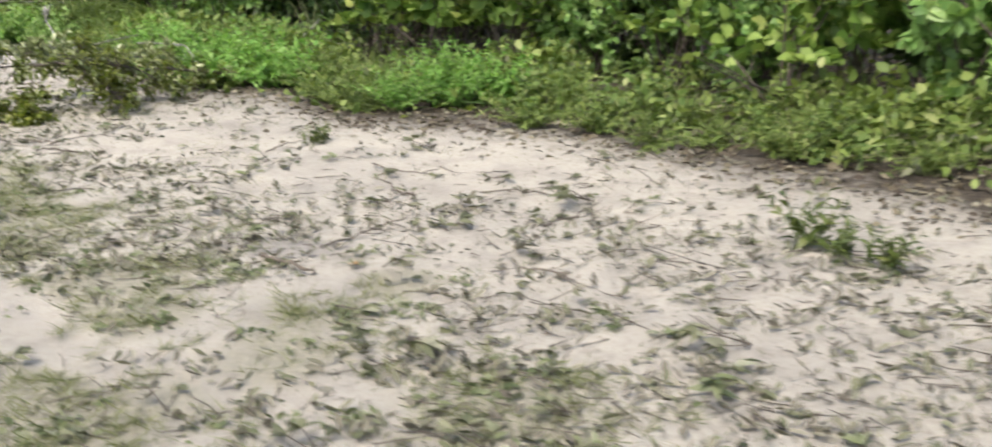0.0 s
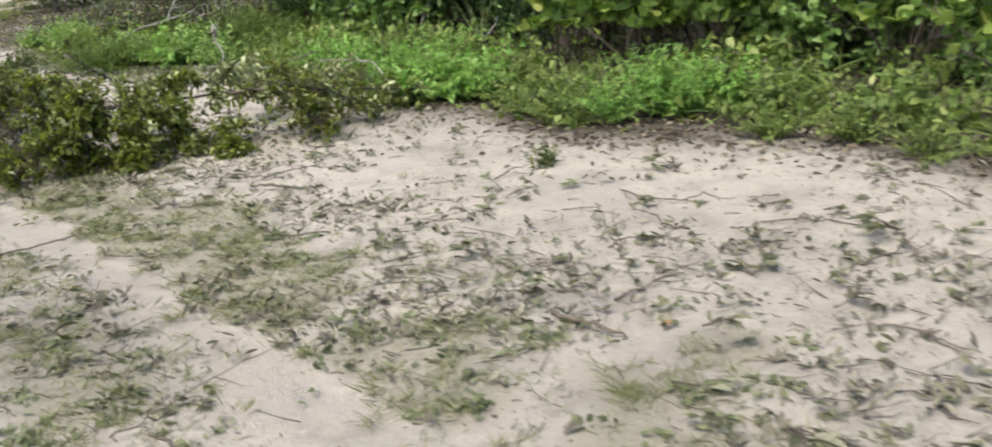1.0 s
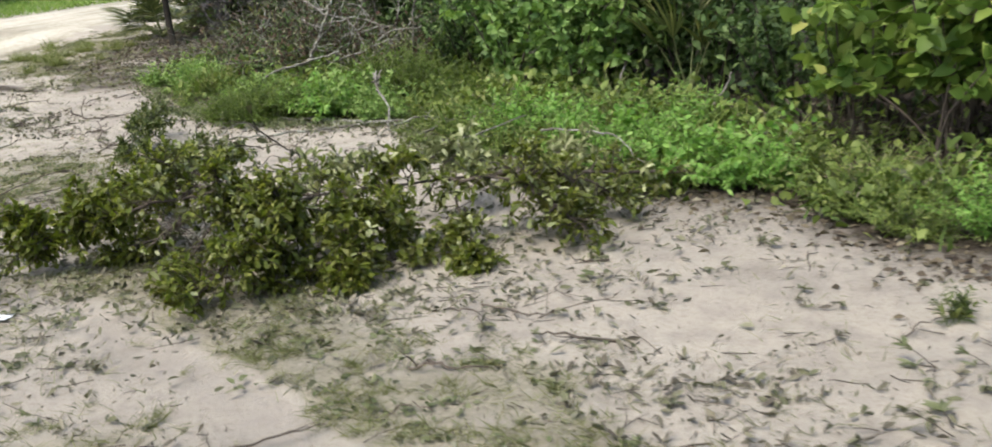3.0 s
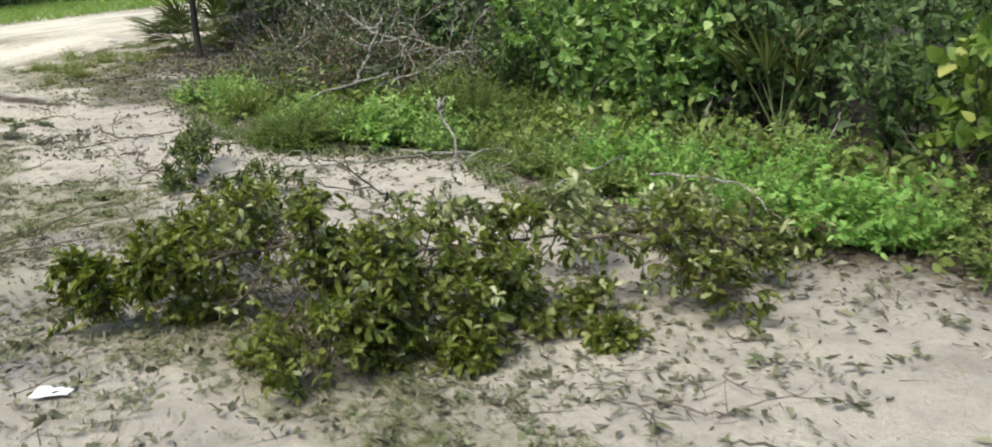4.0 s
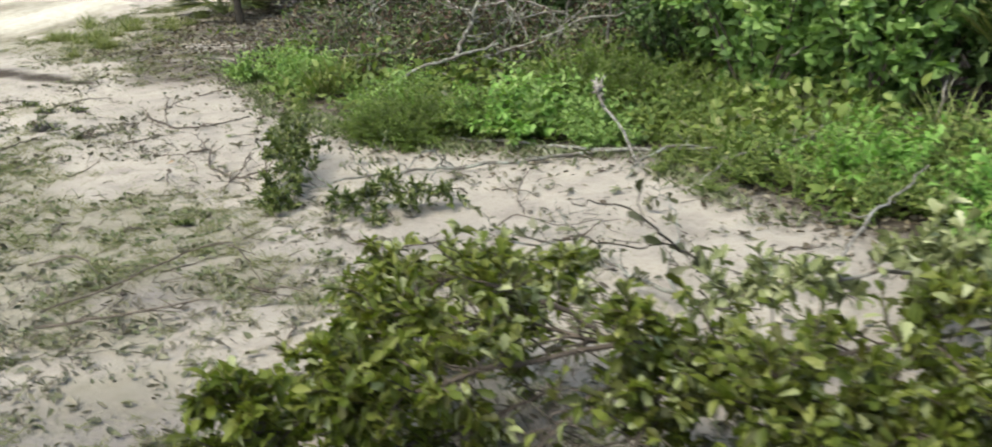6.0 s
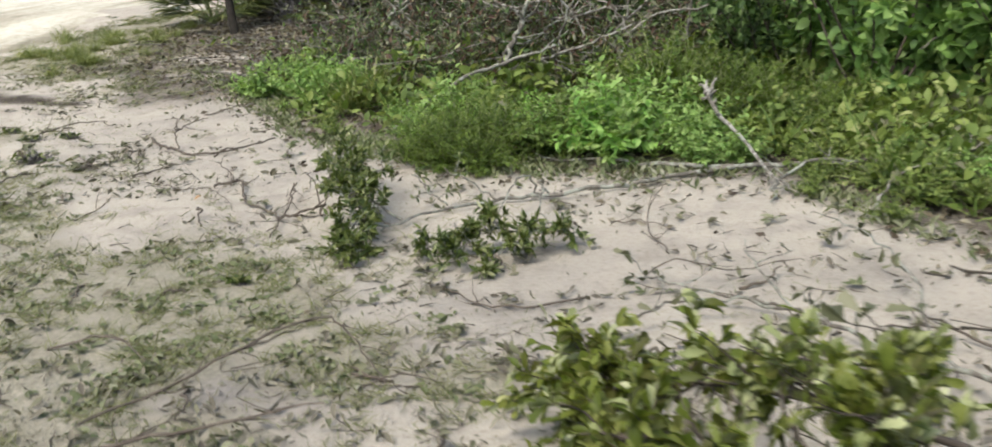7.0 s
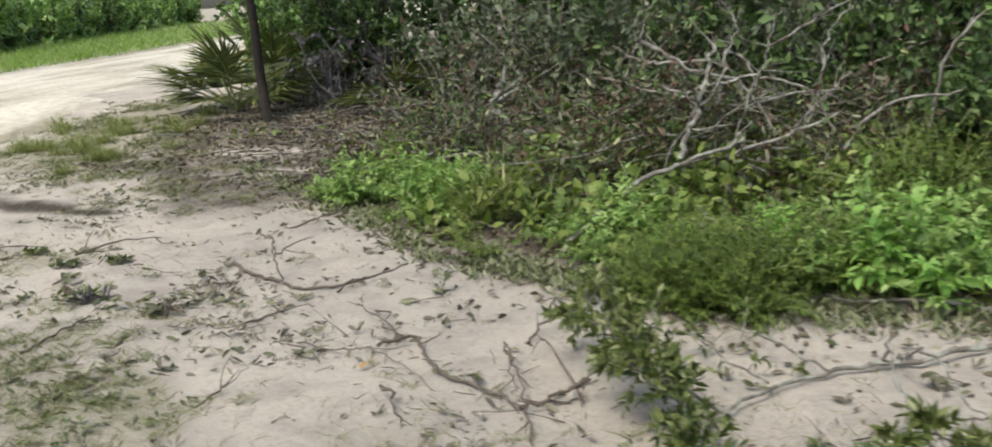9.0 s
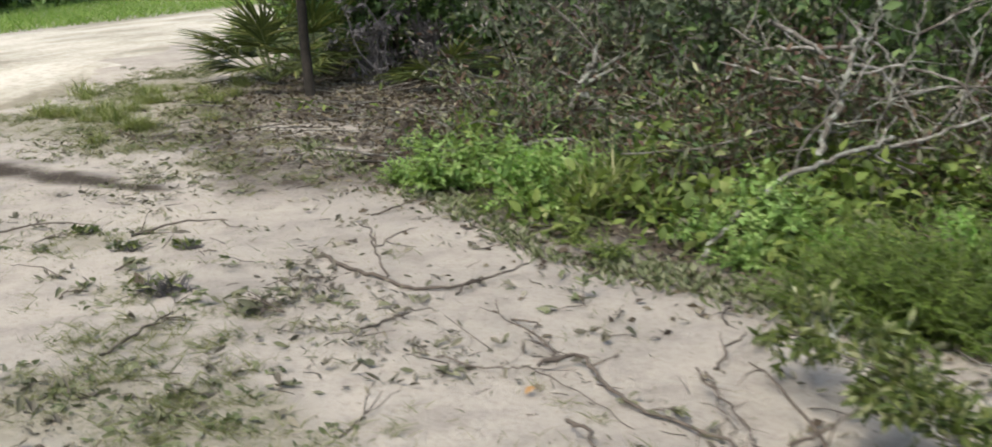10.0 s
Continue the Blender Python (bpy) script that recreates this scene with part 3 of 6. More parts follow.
# ---------------------------------------------------------------- the fallen oak branches
def fallen_branch(name, label, limbs, leaf, leaf_mat, bark, seed, singles=0, floor=0.03, leaf_size=(0.07, 0.105), gaps=(), away=0.0, pale=None, start=0.2, out=0.9, lush=1.0, level=0.45):
    """A branch torn from a tree. limbs: (points, radius at its foot, radius at its tip, side shoots per metre, leaves per shoot, reach, upward lean).
    gaps: (x, y, half widths, height up to which leaves are missing). pale: a material and a chance for leaves that show their undersides."""
    gen = np.random.default_rng(seed)
    root = limbs[0][0][0]
    thing = empty(name, pose(root[0], root[1], gz(root[0], root[1])))
    base = np.array([root[0], root[1], gz(root[0], root[1])])
    shoots, at, way, nor, size = [], [], [], [], []
    for k, (pts, r0, r1, per_m, per_shoot, reach, up) in enumerate(limbs):
        pts = [(x, y, gz(x, y) + z) for x, y, z in pts]
        P = bent(pts, 5, 0.012, gen)
        v, f = tube(P - base, [r0, (r0 + r1) * 0.55, r1], 8)
        part("main_limb" if k == 0 else "side_limb", mesh_of("limb", v, f, bark, True), thing)
        length = np.linalg.norm(np.diff(P, axis=0), axis=1).sum()
        for _ in range(int(per_m * length)):
            u = gen.uniform(0.12, 1.0) * (len(P) - 1)
            i = min(int(u), len(P) - 2)
            p = P[i] + (P[i + 1] - P[i]) * (u - i)
            d = unit(P[i + 1] - P[i])
            side = unit(gen.normal(0, 1, 3) * (1, 1, 0.6) + (0, 0, up))
            S = grow(p, unit(d * 0.55 + side), gen.uniform(0.45, 1.0) * reach, gen, 5, -0.02, 0.35, floor)
            shoots.append(tube(S - base, [min(r1, 0.006), 0.0015], 4))
            n = gen.poisson(per_shoot * lush)
            if n:
                a, w, m, s = leaves_along(S, n, gen, start, out, level, leaf_size)
                at.append(a), way.append(w), nor.append(m), size.append(s)
    if shoots:
        v, f = joined(*shoots)
        tagged(part("twig_spray", mesh_of("twigs", v, f, bark, True), thing), kind="stuff")
    if at:
        at, way, nor, size = np.concatenate(at), np.concatenate(way), np.concatenate(nor), np.concatenate(size)
        keep = np.ones(len(at))
        for cx, cy, rx, ry, top in gaps:
            keep *= 1 - .97 * np.exp(-(((at[:, 0] - cx) / rx) ** 2 + ((at[:, 1] - cy) / ry) ** 2) ** 2) * (at[:, 2] < top)
        if away:
            keep *= np.clip((field(at[:, 0] + .7 * at[:, 2], at[:, 1] + at[:, 2], .24, seed, 2) - away) * 5, .06, 1)
        keep = gen.random(len(at)) < keep
        at, way, nor, size = at[keep], way[keep], nor[keep], size[keep]
        tips = at + way * size[:, None]
        low = np.minimum(at[:, 2], tips[:, 2]) - ground_z(at[:, 0], at[:, 1])
        lift = np.maximum(0.012 - low, 0)
        at[:, 2] += lift
        pick = np.argsort(-(at[:, 2] - 0.15 * at[:, 1]))[:singles] if singles else np.zeros(0, int)
        rest = np.setdiff1d(np.arange(len(at)), pick)
        turned = np.zeros(len(at), bool)
        if pale:
            turned = gen.random(len(at)) < pale[1](at[:, 0], at[:, 1])
        for part_name, mat, some in (("foliage", leaf_mat, rest[~turned[rest]]), ("turned_foliage", pale and pale[0], rest[turned[rest]])):
            if len(some) == 0:
                continue
            one_part = np.sort(gen.permutation(some)[:len(some) * 2 // 3])
            other = np.setdiff1d(some, one_part)
            v, f = joined(strewn(leaf, at[one_part] - base, way[one_part], nor[one_part], size[one_part]),
                          strewn(LEAF_CURLED if leaf is LEAF_OAK else leaf, at[other] - base, way[other], nor[other], size[other]))
            tagged(part(part_name, mesh_of(part_name, v, f, mat, True), thing, "pale undersides of wilting leaves" if mat is not leaf_mat else ""), kind="stuff")
        if singles:
            one = mesh_of("leaf", leaf[0], leaf[1], leaf_mat, True)
            R = frames_of(way, nor)
            for k in pick:
                m = Matrix(R[k].tolist()).to_4x4()
                m = Matrix.Translation(Vector(at[k] - base)) @ m @ Matrix.Scale(float(size[k]), 4)
                part("leaf", one, thing, at=m)
    return tagged(thing, label, "fallen branch", group="fallen branches")


# bare places between and under the clumps of leaves: centre, half widths, height
OAK_GAPS = [(-5.47, 7.9, .18, .26, 1), (-5.7, 7.48, .3, .2, .34), (-5.65, 8.42, .26, .34, .34), (-6.05, 8.35, .14, .12, 1), (-4.3, 8.2, .12, .14, .34), (-4.15, 8.5, .15, .3, .22), (-3.85, 8.5, .18, .3, .24), (-5.62, 8.85, .25, .3, 1), 
            (-4.66, 7.2, .09, .2, .3), (-5.3, 8.75, .3, .22, 1), (-3.55, 8.0, .12, .1, .15), (-5.8, 7.3, .2, .3, 1)]
# (points, foot radius, tip radius, shoots per metre, leaves per shoot, reach of the shoots, upward lean)
OAK_SPINE = [
    ([(-2.6, 9.5, .10), (-3.1, 9.0, .22), (-3.6, 8.55, .34), (-4.2, 8.3, .36)], .011, .008, 26, 14, .26, .2),
    ([(-4.2, 8.3, .36), (-4.8, 8.0, .38), (-5.3, 8.0, .42), (-5.9, 8.2, .40), (-6.3, 8.5, .30)], .008, .005, 54, 20, .30, .15),
    ([(-4.8, 8.0, .38), (-4.85, 7.65, .36), (-4.95, 7.3, .25), (-5.05, 6.98, .08)], .012, .004, 88, 24, .31, .1),
]
OAK_FRONT = [
    ([(-5.1, 8.0, .40), (-5.2, 7.7, .34), (-5.35, 7.4, .12)], .010, .004, 62, 20, .27, .05),
    ([(-5.2, 7.9, .4), (-5.42, 7.66, .34), (-5.58, 7.5, .22)], .008, .003, 70, 20, .2, .1),
    ([(-4.6, 8.0, .36), (-4.5, 7.7, .28), (-4.45, 7.4, .07)], .010, .004, 70, 21, .26, .1),
    ([(-4.1, 8.3, .36), (-3.7, 8.22, .38), (-3.4, 8.1, .26), (-3.22, 8.05, .1)], .010, .004, 66, 21, .28, .1),
    ([(-4.0, 8.25, .3), (-3.92, 8.05, .1), (-3.78, 7.68, .05)], .008, .003, 78, 22, .17, .0),
]
OAK_SIDES = [
    ([(-5.3, 8.0, .42), (-5.8, 7.82, .36), (-6.2, 7.72, .27), (-6.5, 7.66, .14)], .010, .004, 72, 22, .25, .1),
    ([(-5.4, 8.05, .44), (-5.75, 8.35, .46), (-6.1, 8.7, .36), (-6.45, 9.05, .18)], .010, .004, 56, 17, .28, .2),
    ([(-3.8, 8.45, .36), (-3.4, 8.6, .30), (-3.05, 8.7, .14)], .010, .004, 60, 20, .28, .1),
    ([(-4.4, 8.25, .36), (-4.35, 7.95, .40), (-4.3, 7.8, .3)], .009, .003, 60, 20, .24, .2),
    ([(-4.4, 8.1, .3), (-4.25, 7.9, .16), (-4.1, 7.8, .06)], .008, .003, 80, 20, .2, .0),
    ([(-4.5, 7.7, .22), (-4.42, 7.5, .1), (-4.34, 7.36, .05)], .006, .003, 60, 18, .13, .0),
    ([(-5.9, 8.2, .38), (-6.2, 8.15, .30), (-6.5, 8.2, .16)], .009, .003, 60, 19, .25, .2),
]
OAK_SKIRT = [
    ([(-5.2, 7.9, .30), (-5.25, 7.6, .14), (-5.3, 7.3, .06)], .007, .003, 66, 22, .24, -.1),
    ([(-4.9, 7.8, .30), (-4.8, 7.5, .14), (-4.75, 7.3, .06)], .007, .003, 66, 22, .24, -.1),
    ([(-4.6, 7.9, .28), (-4.5, 7.75, .12), (-4.4, 7.6, .06)], .007, .003, 62, 20, .22, -.1),
    ([(-5.5, 7.95, .30), (-5.8, 7.9, .14), (-6.1, 7.85, .08)], .007, .003, 66, 22, .24, -.1),
    ([(-3.6, 8.3, .30), (-3.4, 8.35, .14), (-3.3, 8.35, .06)], .007, .003, 60, 18, .2, -.1),
]
OAK_UPRIGHT = [
    ([(-5.66, 8.05, .4), (-5.68, 8.05, .52), (-5.7, 8.02, .6)], .006, .003, 70, 14, .18, .4),
    ([(-6.35, 7.68, .16), (-6.42, 7.66, .26), (-6.48, 7.64, .34)], .006, .003, 90, 15, .18, .3),
    ([(-6.1, 7.75, .25), (-6.13, 7.74, .34), (-6.16, 7.74, .42)], .006, .003, 90, 15, .18, .3),
    ([(-3.3, 8.15, .15), (-3.3, 8.2, .28), (-3.28, 8.2, .38)], .006, .003, 80, 15, .2, .3),
    ([(-6.25, 8.7, .26), (-6.3, 8.76, .34), (-6.33, 8.8, .38)], .006, .003, 60, 14, .18, .5),
    ([(-5.75, 8.35, .44), (-5.78, 8.4, .5), (-5.8, 8.42, .54)], .006, .003, 90, 14, .2, .15),
    ([(-5.5, 8.4, .4), (-5.52, 8.45, .46), (-5.5, 8.5, .5)], .006, .003, 60, 14, .18, .15),
    ([(-5.2, 7.9, .4), (-5.25, 7.8, .5), (-5.28, 7.78, .58)], .006, .003, 60, 14, .18, .4),
    ([(-4.85, 7.7, .35), (-4.86, 7.66, .45), (-4.88, 7.6, .5)], .006, .003, 60, 14, .2, .5),
    ([(-4.28, 8.2, .36), (-4.28, 8.2, .46), (-4.3, 8.18, .54)], .006, .003, 60, 14, .2, .5),
    ([(-3.6, 8.25, .36), (-3.58, 8.2, .45), (-3.55, 8.18, .51)], .006, .003, 60, 14, .2, .5),
]


def turned_chance(x, y):
    """More leaves show their pale undersides towards the back of the branch."""
    return np.clip(.18 + .3 * (y - 8.0) - .5 * np.clip(-5.7 - x, 0, .6) + .5 * (field(x, y, .35, 44, 2) - .5) + .3 * np.exp(-(((x + 5.55) / .3) ** 2 + ((y - 8.2) / .35) ** 2)), .04, .55)


fallen_branch(
    "fallen_oak_branch", "large leafy oak branch lying fallen across the sand, olive-green leaves", OAK_SPINE + OAK_FRONT + OAK_SIDES + OAK_SKIRT + OAK_UPRIGHT, LEAF_OAK, M_OAK, M_BARK, 11, singles=300, leaf_size=(0.038, 0.072), gaps=OAK_GAPS, away=.32, pale=(M_PALEOAK, turned_chance), lush=.88, level=.62)

fallen_branch(
    "wilted_oak_branch", "wilted oak branch with pale grey-green leaves among green ones", [
        ([(-3.9, 9.0, .30), (-4.2, 8.8, .40), (-4.6, 8.65, .42), (-5.0, 8.6, .36)], .010, .004, 40, 15, .24, .3),
        ([(-4.2, 8.8, .40), (-4.15, 9.2, .30), (-4.2, 9.6, .2)], .008, .003, 30, 14, .24, .3),
        ([(-3.9, 9.0, .3), (-3.6, 9.35, .28), (-3.4, 9.6, .2)], .008, .003, 34, 15, .26, .3),
    ], LEAF_OAK, M_PALEOAK, M_BRUSH, 15, leaf_size=(0.045, 0.08))

LIMB_WOOD = [
    ([(-4.5, 12.1, .08), (-5.43, 12.2, .04), (-5.97, 12.12, .03), (-6.25, 11.98, .03), (-6.55, 11.86, .03), (-6.85, 11.8, .03), (-7.14, 11.7, .03), (-7.38, 11.5, .03), (-7.58, 11.2, .02)], .016, .006, .8, 0, .25, .2),
    ([(-5.7, 12.19, .04), (-6.13, 12.33, .04), (-6.4, 12.48, .04), (-6.82, 12.57, .04)], .016, .006, 1, 0, .2, .2),
    ([(-4.9, 12.15, .06), (-5.3, 12.0, .1), (-5.5, 11.75, .05), (-5.55, 11.5, .02)], .012, .004, 5, 0, .2, .2),
]
LIMB_TIP = [
    ([(-7.55, 11.25, .03), (-7.66, 11.05, .12), (-7.64, 10.85, .10), (-7.6, 10.7, .05)], .007, .003, 74, 15, .16, .3),
    ([(-7.5, 11.35, .03), (-7.7, 11.4, .16), (-7.84, 11.55, .26), (-7.93, 11.85, .28), (-7.97, 12.1, .26)], .008, .003, 68, 15, .17, .3),
    ([(-7.55, 11.28, .03), (-7.72, 11.2, .16), (-7.8, 11.3, .22), (-7.84, 11.5, .2)], .006, .003, 72, 15, .18, .3),
    ([(-7.84, 11.55, .26), (-7.74, 11.75, .22), (-7.68, 12.0, .18)], .006, .003, 24, 12, .18, .3),
    ([(-7.93, 11.85, .28), (-8.02, 12.05, .22), (-8.08, 12.2, .14)], .006, .003, 30, 12, .16, .3),
    ([(-7.3, 11.6, .04), (-7.45, 11.8, .10), (-7.6, 12.05, .12)], .006, .003, 10, 8, .16, .25),
    ([(-7.05, 11.72, .04), (-7.2, 11.9, .09), (-7.42, 12.15, .13)], .006, .003, 9, 8, .16, .2),
]
LIMB_SPRIG = [
    ([(-6.8, 11.8, .04), (-6.86, 11.6, .2), (-6.92, 11.2, .16), (-6.98, 10.95, .11)], .006, .003, 0, 0, .15, .5),
    ([(-6.98, 10.95, .11), (-7.02, 10.8, .09), (-7.1, 10.6, .05)], .004, .003, 62, 13, .13, .4),
    ([(-6.75, 11.8, .04), (-6.76, 11.5, .18), (-6.72, 11.15, .13), (-6.68, 10.98, .11)], .006, .003, 1, 6, .14, .5),
    ([(-6.68, 10.98, .11), (-6.6, 10.9, .10), (-6.52, 10.88, .07)], .004, .003, 46, 12, .12, .5),
    ([(-6.68, 10.98, .11), (-6.74, 10.84, .09), (-6.8, 10.72, .06)], .004, .003, 52, 12, .12, .4),
    ([(-6.98, 10.95, .1), (-7.14, 10.8, .08), (-7.3, 10.76, .04)], .005, .003, 40, 12, .11, .4),
    ([(-6.98, 11.0, .12), (-6.94, 10.88, .16), (-6.88, 10.82, .14)], .005, .003, 66, 13, .12, .5),
    ([(-6.72, 10.98, .10), (-6.84, 10.72, .06), (-6.94, 10.45, .03)], .005, .002, 22, 11, .09, .4),
]
fallen_branch(
    "fallen_limb", "long lichen-grey fallen limb with a leafy tip on sand", LIMB_WOOD + LIMB_TIP + LIMB_SPRIG, LEAF_LANCE, M_SEEDLING, M_LICHEN, 12, leaf_size=(0.034, 0.062), start=.4, out=.8, pale=(M_PALEOAK, lambda x, y: np.full(len(x), .08)))

fallen_branch(
    "fallen_twig", "bare dark twig with few wilted leaves, propped above the sand", [
        ([(-4.95, 8.7, .30), (-5.06, 8.62, .44), (-5.18, 8.51, .58), (-5.27, 8.4, .71), (-5.4, 8.43, .75), (-5.52, 8.48, .74)], .006, .0025, 5, 2.6, .16, .2),
        ([(-5.18, 8.51, .58), (-5.34, 8.5, .58), (-5.5, 8.48, .61), (-5.62, 8.46, .6)], .0035, .002, 9, 3, .16, .3),
    ], LEAF_OAK, M_OLIVE, M_DARKBARK, 13, leaf_size=(.06, .09), start=.6)

fallen_branch(
    "fallen_bare_branch", "grey bare branch with forked twigs on the sand", [
        ([(-4.95, 9.1, .10), (-5.3, 9.45, .06), (-5.5, 9.78, .05), (-5.66, 9.95, .05), (-5.85, 10.08, .05), (-6.1, 10.24, .06), (-6.2, 10.42, .04)], .010, .003, 5, 4, .22, .2),
        ([(-5.66, 9.95, .05), (-5.9, 9.98, .08), (-6.1, 9.9, .10), (-6.33, 9.8, .04)], .007, .003, 4, 1.2, .2, .3),
        ([(-5.6, 9.85, .05), (-5.75, 10.0, .2), (-5.8, 10.05, .3)], .005, .002, 6, 1.5, .16, .3),
        ([(-5.2, 9.3, .06), (-5.2, 9.8, .14), (-5.22, 10.3, .16), (-5.3, 10.8, .12), (-5.4, 11.2, .05)], .006, .002, 4, 3, .18, .2),
    ], LEAF_OAK, M_OLIVE, M_LICHEN, 14, leaf_size=(.04, .065))


def white_fork():
    """The pale forked stick that stands out of the weeds."""
    thing = empty("forked_stick", pose(-5.35, 12.0, gz(-5.35, 12.0)))
    base = np.array([-5.35, 12.0, 0.0])
    gen = np.random.default_rng(5)
    main = bent(np.array([(-5.42, 11.62, -.02), (-5.46, 11.7, .06), (-5.54, 11.9, .09), (-5.62, 12.25, .17), (-5.79, 12.45, .34), (-5.82, 12.56, .43)]) - base, 4, .006, gen)
    v, f = tube(main, [.006, .009, .012, .015], 7)
    part("stem", mesh_of("stem", v, f, M_DEADWOOD, True), thing)
    for tip in ((-5.77, 12.6, .50), (-5.87, 12.6, .47), (-5.83, 12.6, .49)):
        P = bent(np.array([(-5.81, 12.54, .40), ((-5.83 + tip[0]) / 2, 12.58, .46), tip]) - base, 3, .006, gen)
        v, f = tube(P, [.014, .011, .006], 6)
        part("fork", mesh_of("fork", v, f, M_DEADWOOD, True), thing)
    for k in range(12):
        c = main[-1 - gen.integers(0, 6)] + gen.normal(0, .008, 3)
        Q = grow(c, unit(gen.normal(0, 1, 3)), gen.uniform(.025, .055), gen, 3, 0, .4)
        v, f = tube(Q, [.013, .006], 5)
        part("stub", mesh_of("stub", v, f, M_DEADWOOD, True), thing)
    tagged(thing, "pale lichen-white forked stick standing among green weeds", "stick")


white_fork()


# ---------------------------------------------------------------- weeds, shrubs, palmettos
def pinnate(gen, count, height, spread_by, leaf, leaf_size, pairs, mat, name, droop=-0.12):
    """Meshes of a weed: stems that fan out from one root, with leaves in pairs."""
    stems, at, way, nor, size = [], [], [], [], []
    for _ in range(count):
        a = gen.uniform(0, 2 * np.pi)
        tilt = gen.uniform(0.05, spread_by)
        d = np.array([math.cos(a) * tilt, math.sin(a) * tilt, 1.0])
        P = grow((gen.normal(0, .03), gen.normal(0, .03), 0), d, height * gen.uniform(.55, 1.1), gen, 6, droop, .18)
        stems.append(tube(P, [.004, .0015], 3))
        for u in np.linspace(.2, 1, pairs):
            i = min(int(u * 6), 5)
            p = P[i] + (P[i + 1] - P[i]) * (u * 6 - i)
            dd = unit(P[i + 1] - P[i])
            flat = unit(np.cross(dd, (0, 0, 1)) + 1e-6)
            turn = gen.uniform(0, np.pi)
            flat = flat * math.cos(turn) + np.cross(dd, flat) * math.sin(turn) * .5
            for sgn in (-1, 1):
                w = unit(flat * sgn + dd * .5 + gen.normal(0, .25, 3))
                at.append(p), way.append(w), nor.append(unit((0, 0, 1) + gen.normal(0, .35, 3))), size.append(leaf_size * gen.uniform(.6, 1.2) * (1.15 - .5 * u))
    sv, sf = joined(*stems)
    lv, lf = strewn(leaf, np.array(at), np.array(way), np.array(nor), np.array(size))
    lv[:, 2] = np.maximum(lv[:, 2], 0.004)
    return mesh_of(name + "_stems", sv, sf, M_STEM, True), mesh_of(name + "_leaves", lv, lf, mat, True)


def planted(kind, meshes, x, y, turn, scale, label, category, group, sink=0.01):
    """One plant with its stems and leaves as parts."""
    thing = empty(kind, pose(x, y, gz(x, y) - sink, 0, 0, turn) @ Matrix.Scale(scale, 4))
    tagged(part("stem_tuft", meshes[0], thing), kind="stuff")
    tagged(part("foliage", meshes[1], thing), kind="stuff")
    return tagged(thing, label, category, group=group)


g0 = np.random.default_rng(21)
FEATHERS = [pinnate(g0, 80, .48, 1.5, LEAF_WEED, .050, 16, M_FEATHER, "feather") for _ in range(2)]
FERNS = [pinnate(g0, 36, .50, 1.1, LEAF_SMALL, .075, 12, M_FERN, "fern")] + [pinnate(g0, 46, .52, 1.0, LEAF_WEED, .052, 17, M_FERN, "fern") for _ in range(2)]
BRIGHTS = [pinnate(g0, 34, .50, 1.15, LEAF_SMALL, .078, 11, M_FERN, "bright"), pinnate(g0, 28, .46, 1.2, LEAF_BROAD, .07, 9, M_FERN, "bright"), pinnate(g0, 40, .5, 1.1, LEAF_WEED, .07, 13, M_FERN, "bright")]
LIMES = [pinnate(g0, 32, .48, 1.1, LEAF_SMALL, .08, 11, M_LIME, "lime") for _ in range(2)]
WILTS = [pinnate(g0, 30, .44, 1.3, LEAF_SMALL, .06, 11, M_LOWHERB, "straggler"), pinnate(g0, 30, .42, 1.3, LEAF_WEED, .06, 11, M_LOWHERB, "straggler")]
HERBS = [pinnate(g0, 22, .46, 1.2, LEAF_BROAD, .075, 8, M_HERB, "herb") for _ in range(3)]
SEEDLINGS = [pinnate(g0, 9, .26, .9, LEAF_LANCE, .085, 6, M_SEEDLING, "seedling", .0) for _ in range(3)]


def shed_sprig(gen, mat):
    """Meshes of a shed sprig lying on the sand: a bent stem with a few tufts of leaves that fan out flat."""
    stems, at, way, nor, size = [], [], [], [], []
    a0 = gen.uniform(0, 2 * np.pi)
    for k in range(gen.integers(1, 4)):
        a = a0 + gen.normal(0, .8)
        P = grow((0, 0, .012), (math.cos(a), math.sin(a), gen.uniform(.05, .4)), gen.uniform(.06, .16), gen, 4, -.03, .2)
        P[:, 2] = np.maximum(P[:, 2], .008)
        stems.append(tube(P, [.003, .0015], 4))
        for _ in range(gen.integers(5, 10)):
            b = a + gen.normal(0, .95)
            at.append(P[-1 - gen.integers(0, 2)])
            way.append((math.cos(b), math.sin(b), gen.uniform(-.05, .55)))
            nor.append(unit((0, 0, 1) + gen.normal(0, .4, 3)))
            size.append(gen.uniform(.04, .075))
    lv, lf = strewn(LEAF_LANCE, np.array(at), np.array(way), np.array(nor), np.array(size))
    lv[:, 2] = np.maximum(lv[:, 2], .012)
    sv, sf = joined(*stems)
    return mesh_of("sprig_stems", sv, sf, M_BARK, True), mesh_of("sprig_leaves", lv, lf, mat, True)


LOWWEEDS = [shed_sprig(np.random.default_rng(230 + k), (M_OLIVE, M_PATCH, M_OLIVE, M_LITTER)[k % 4]) for k in range(8)]


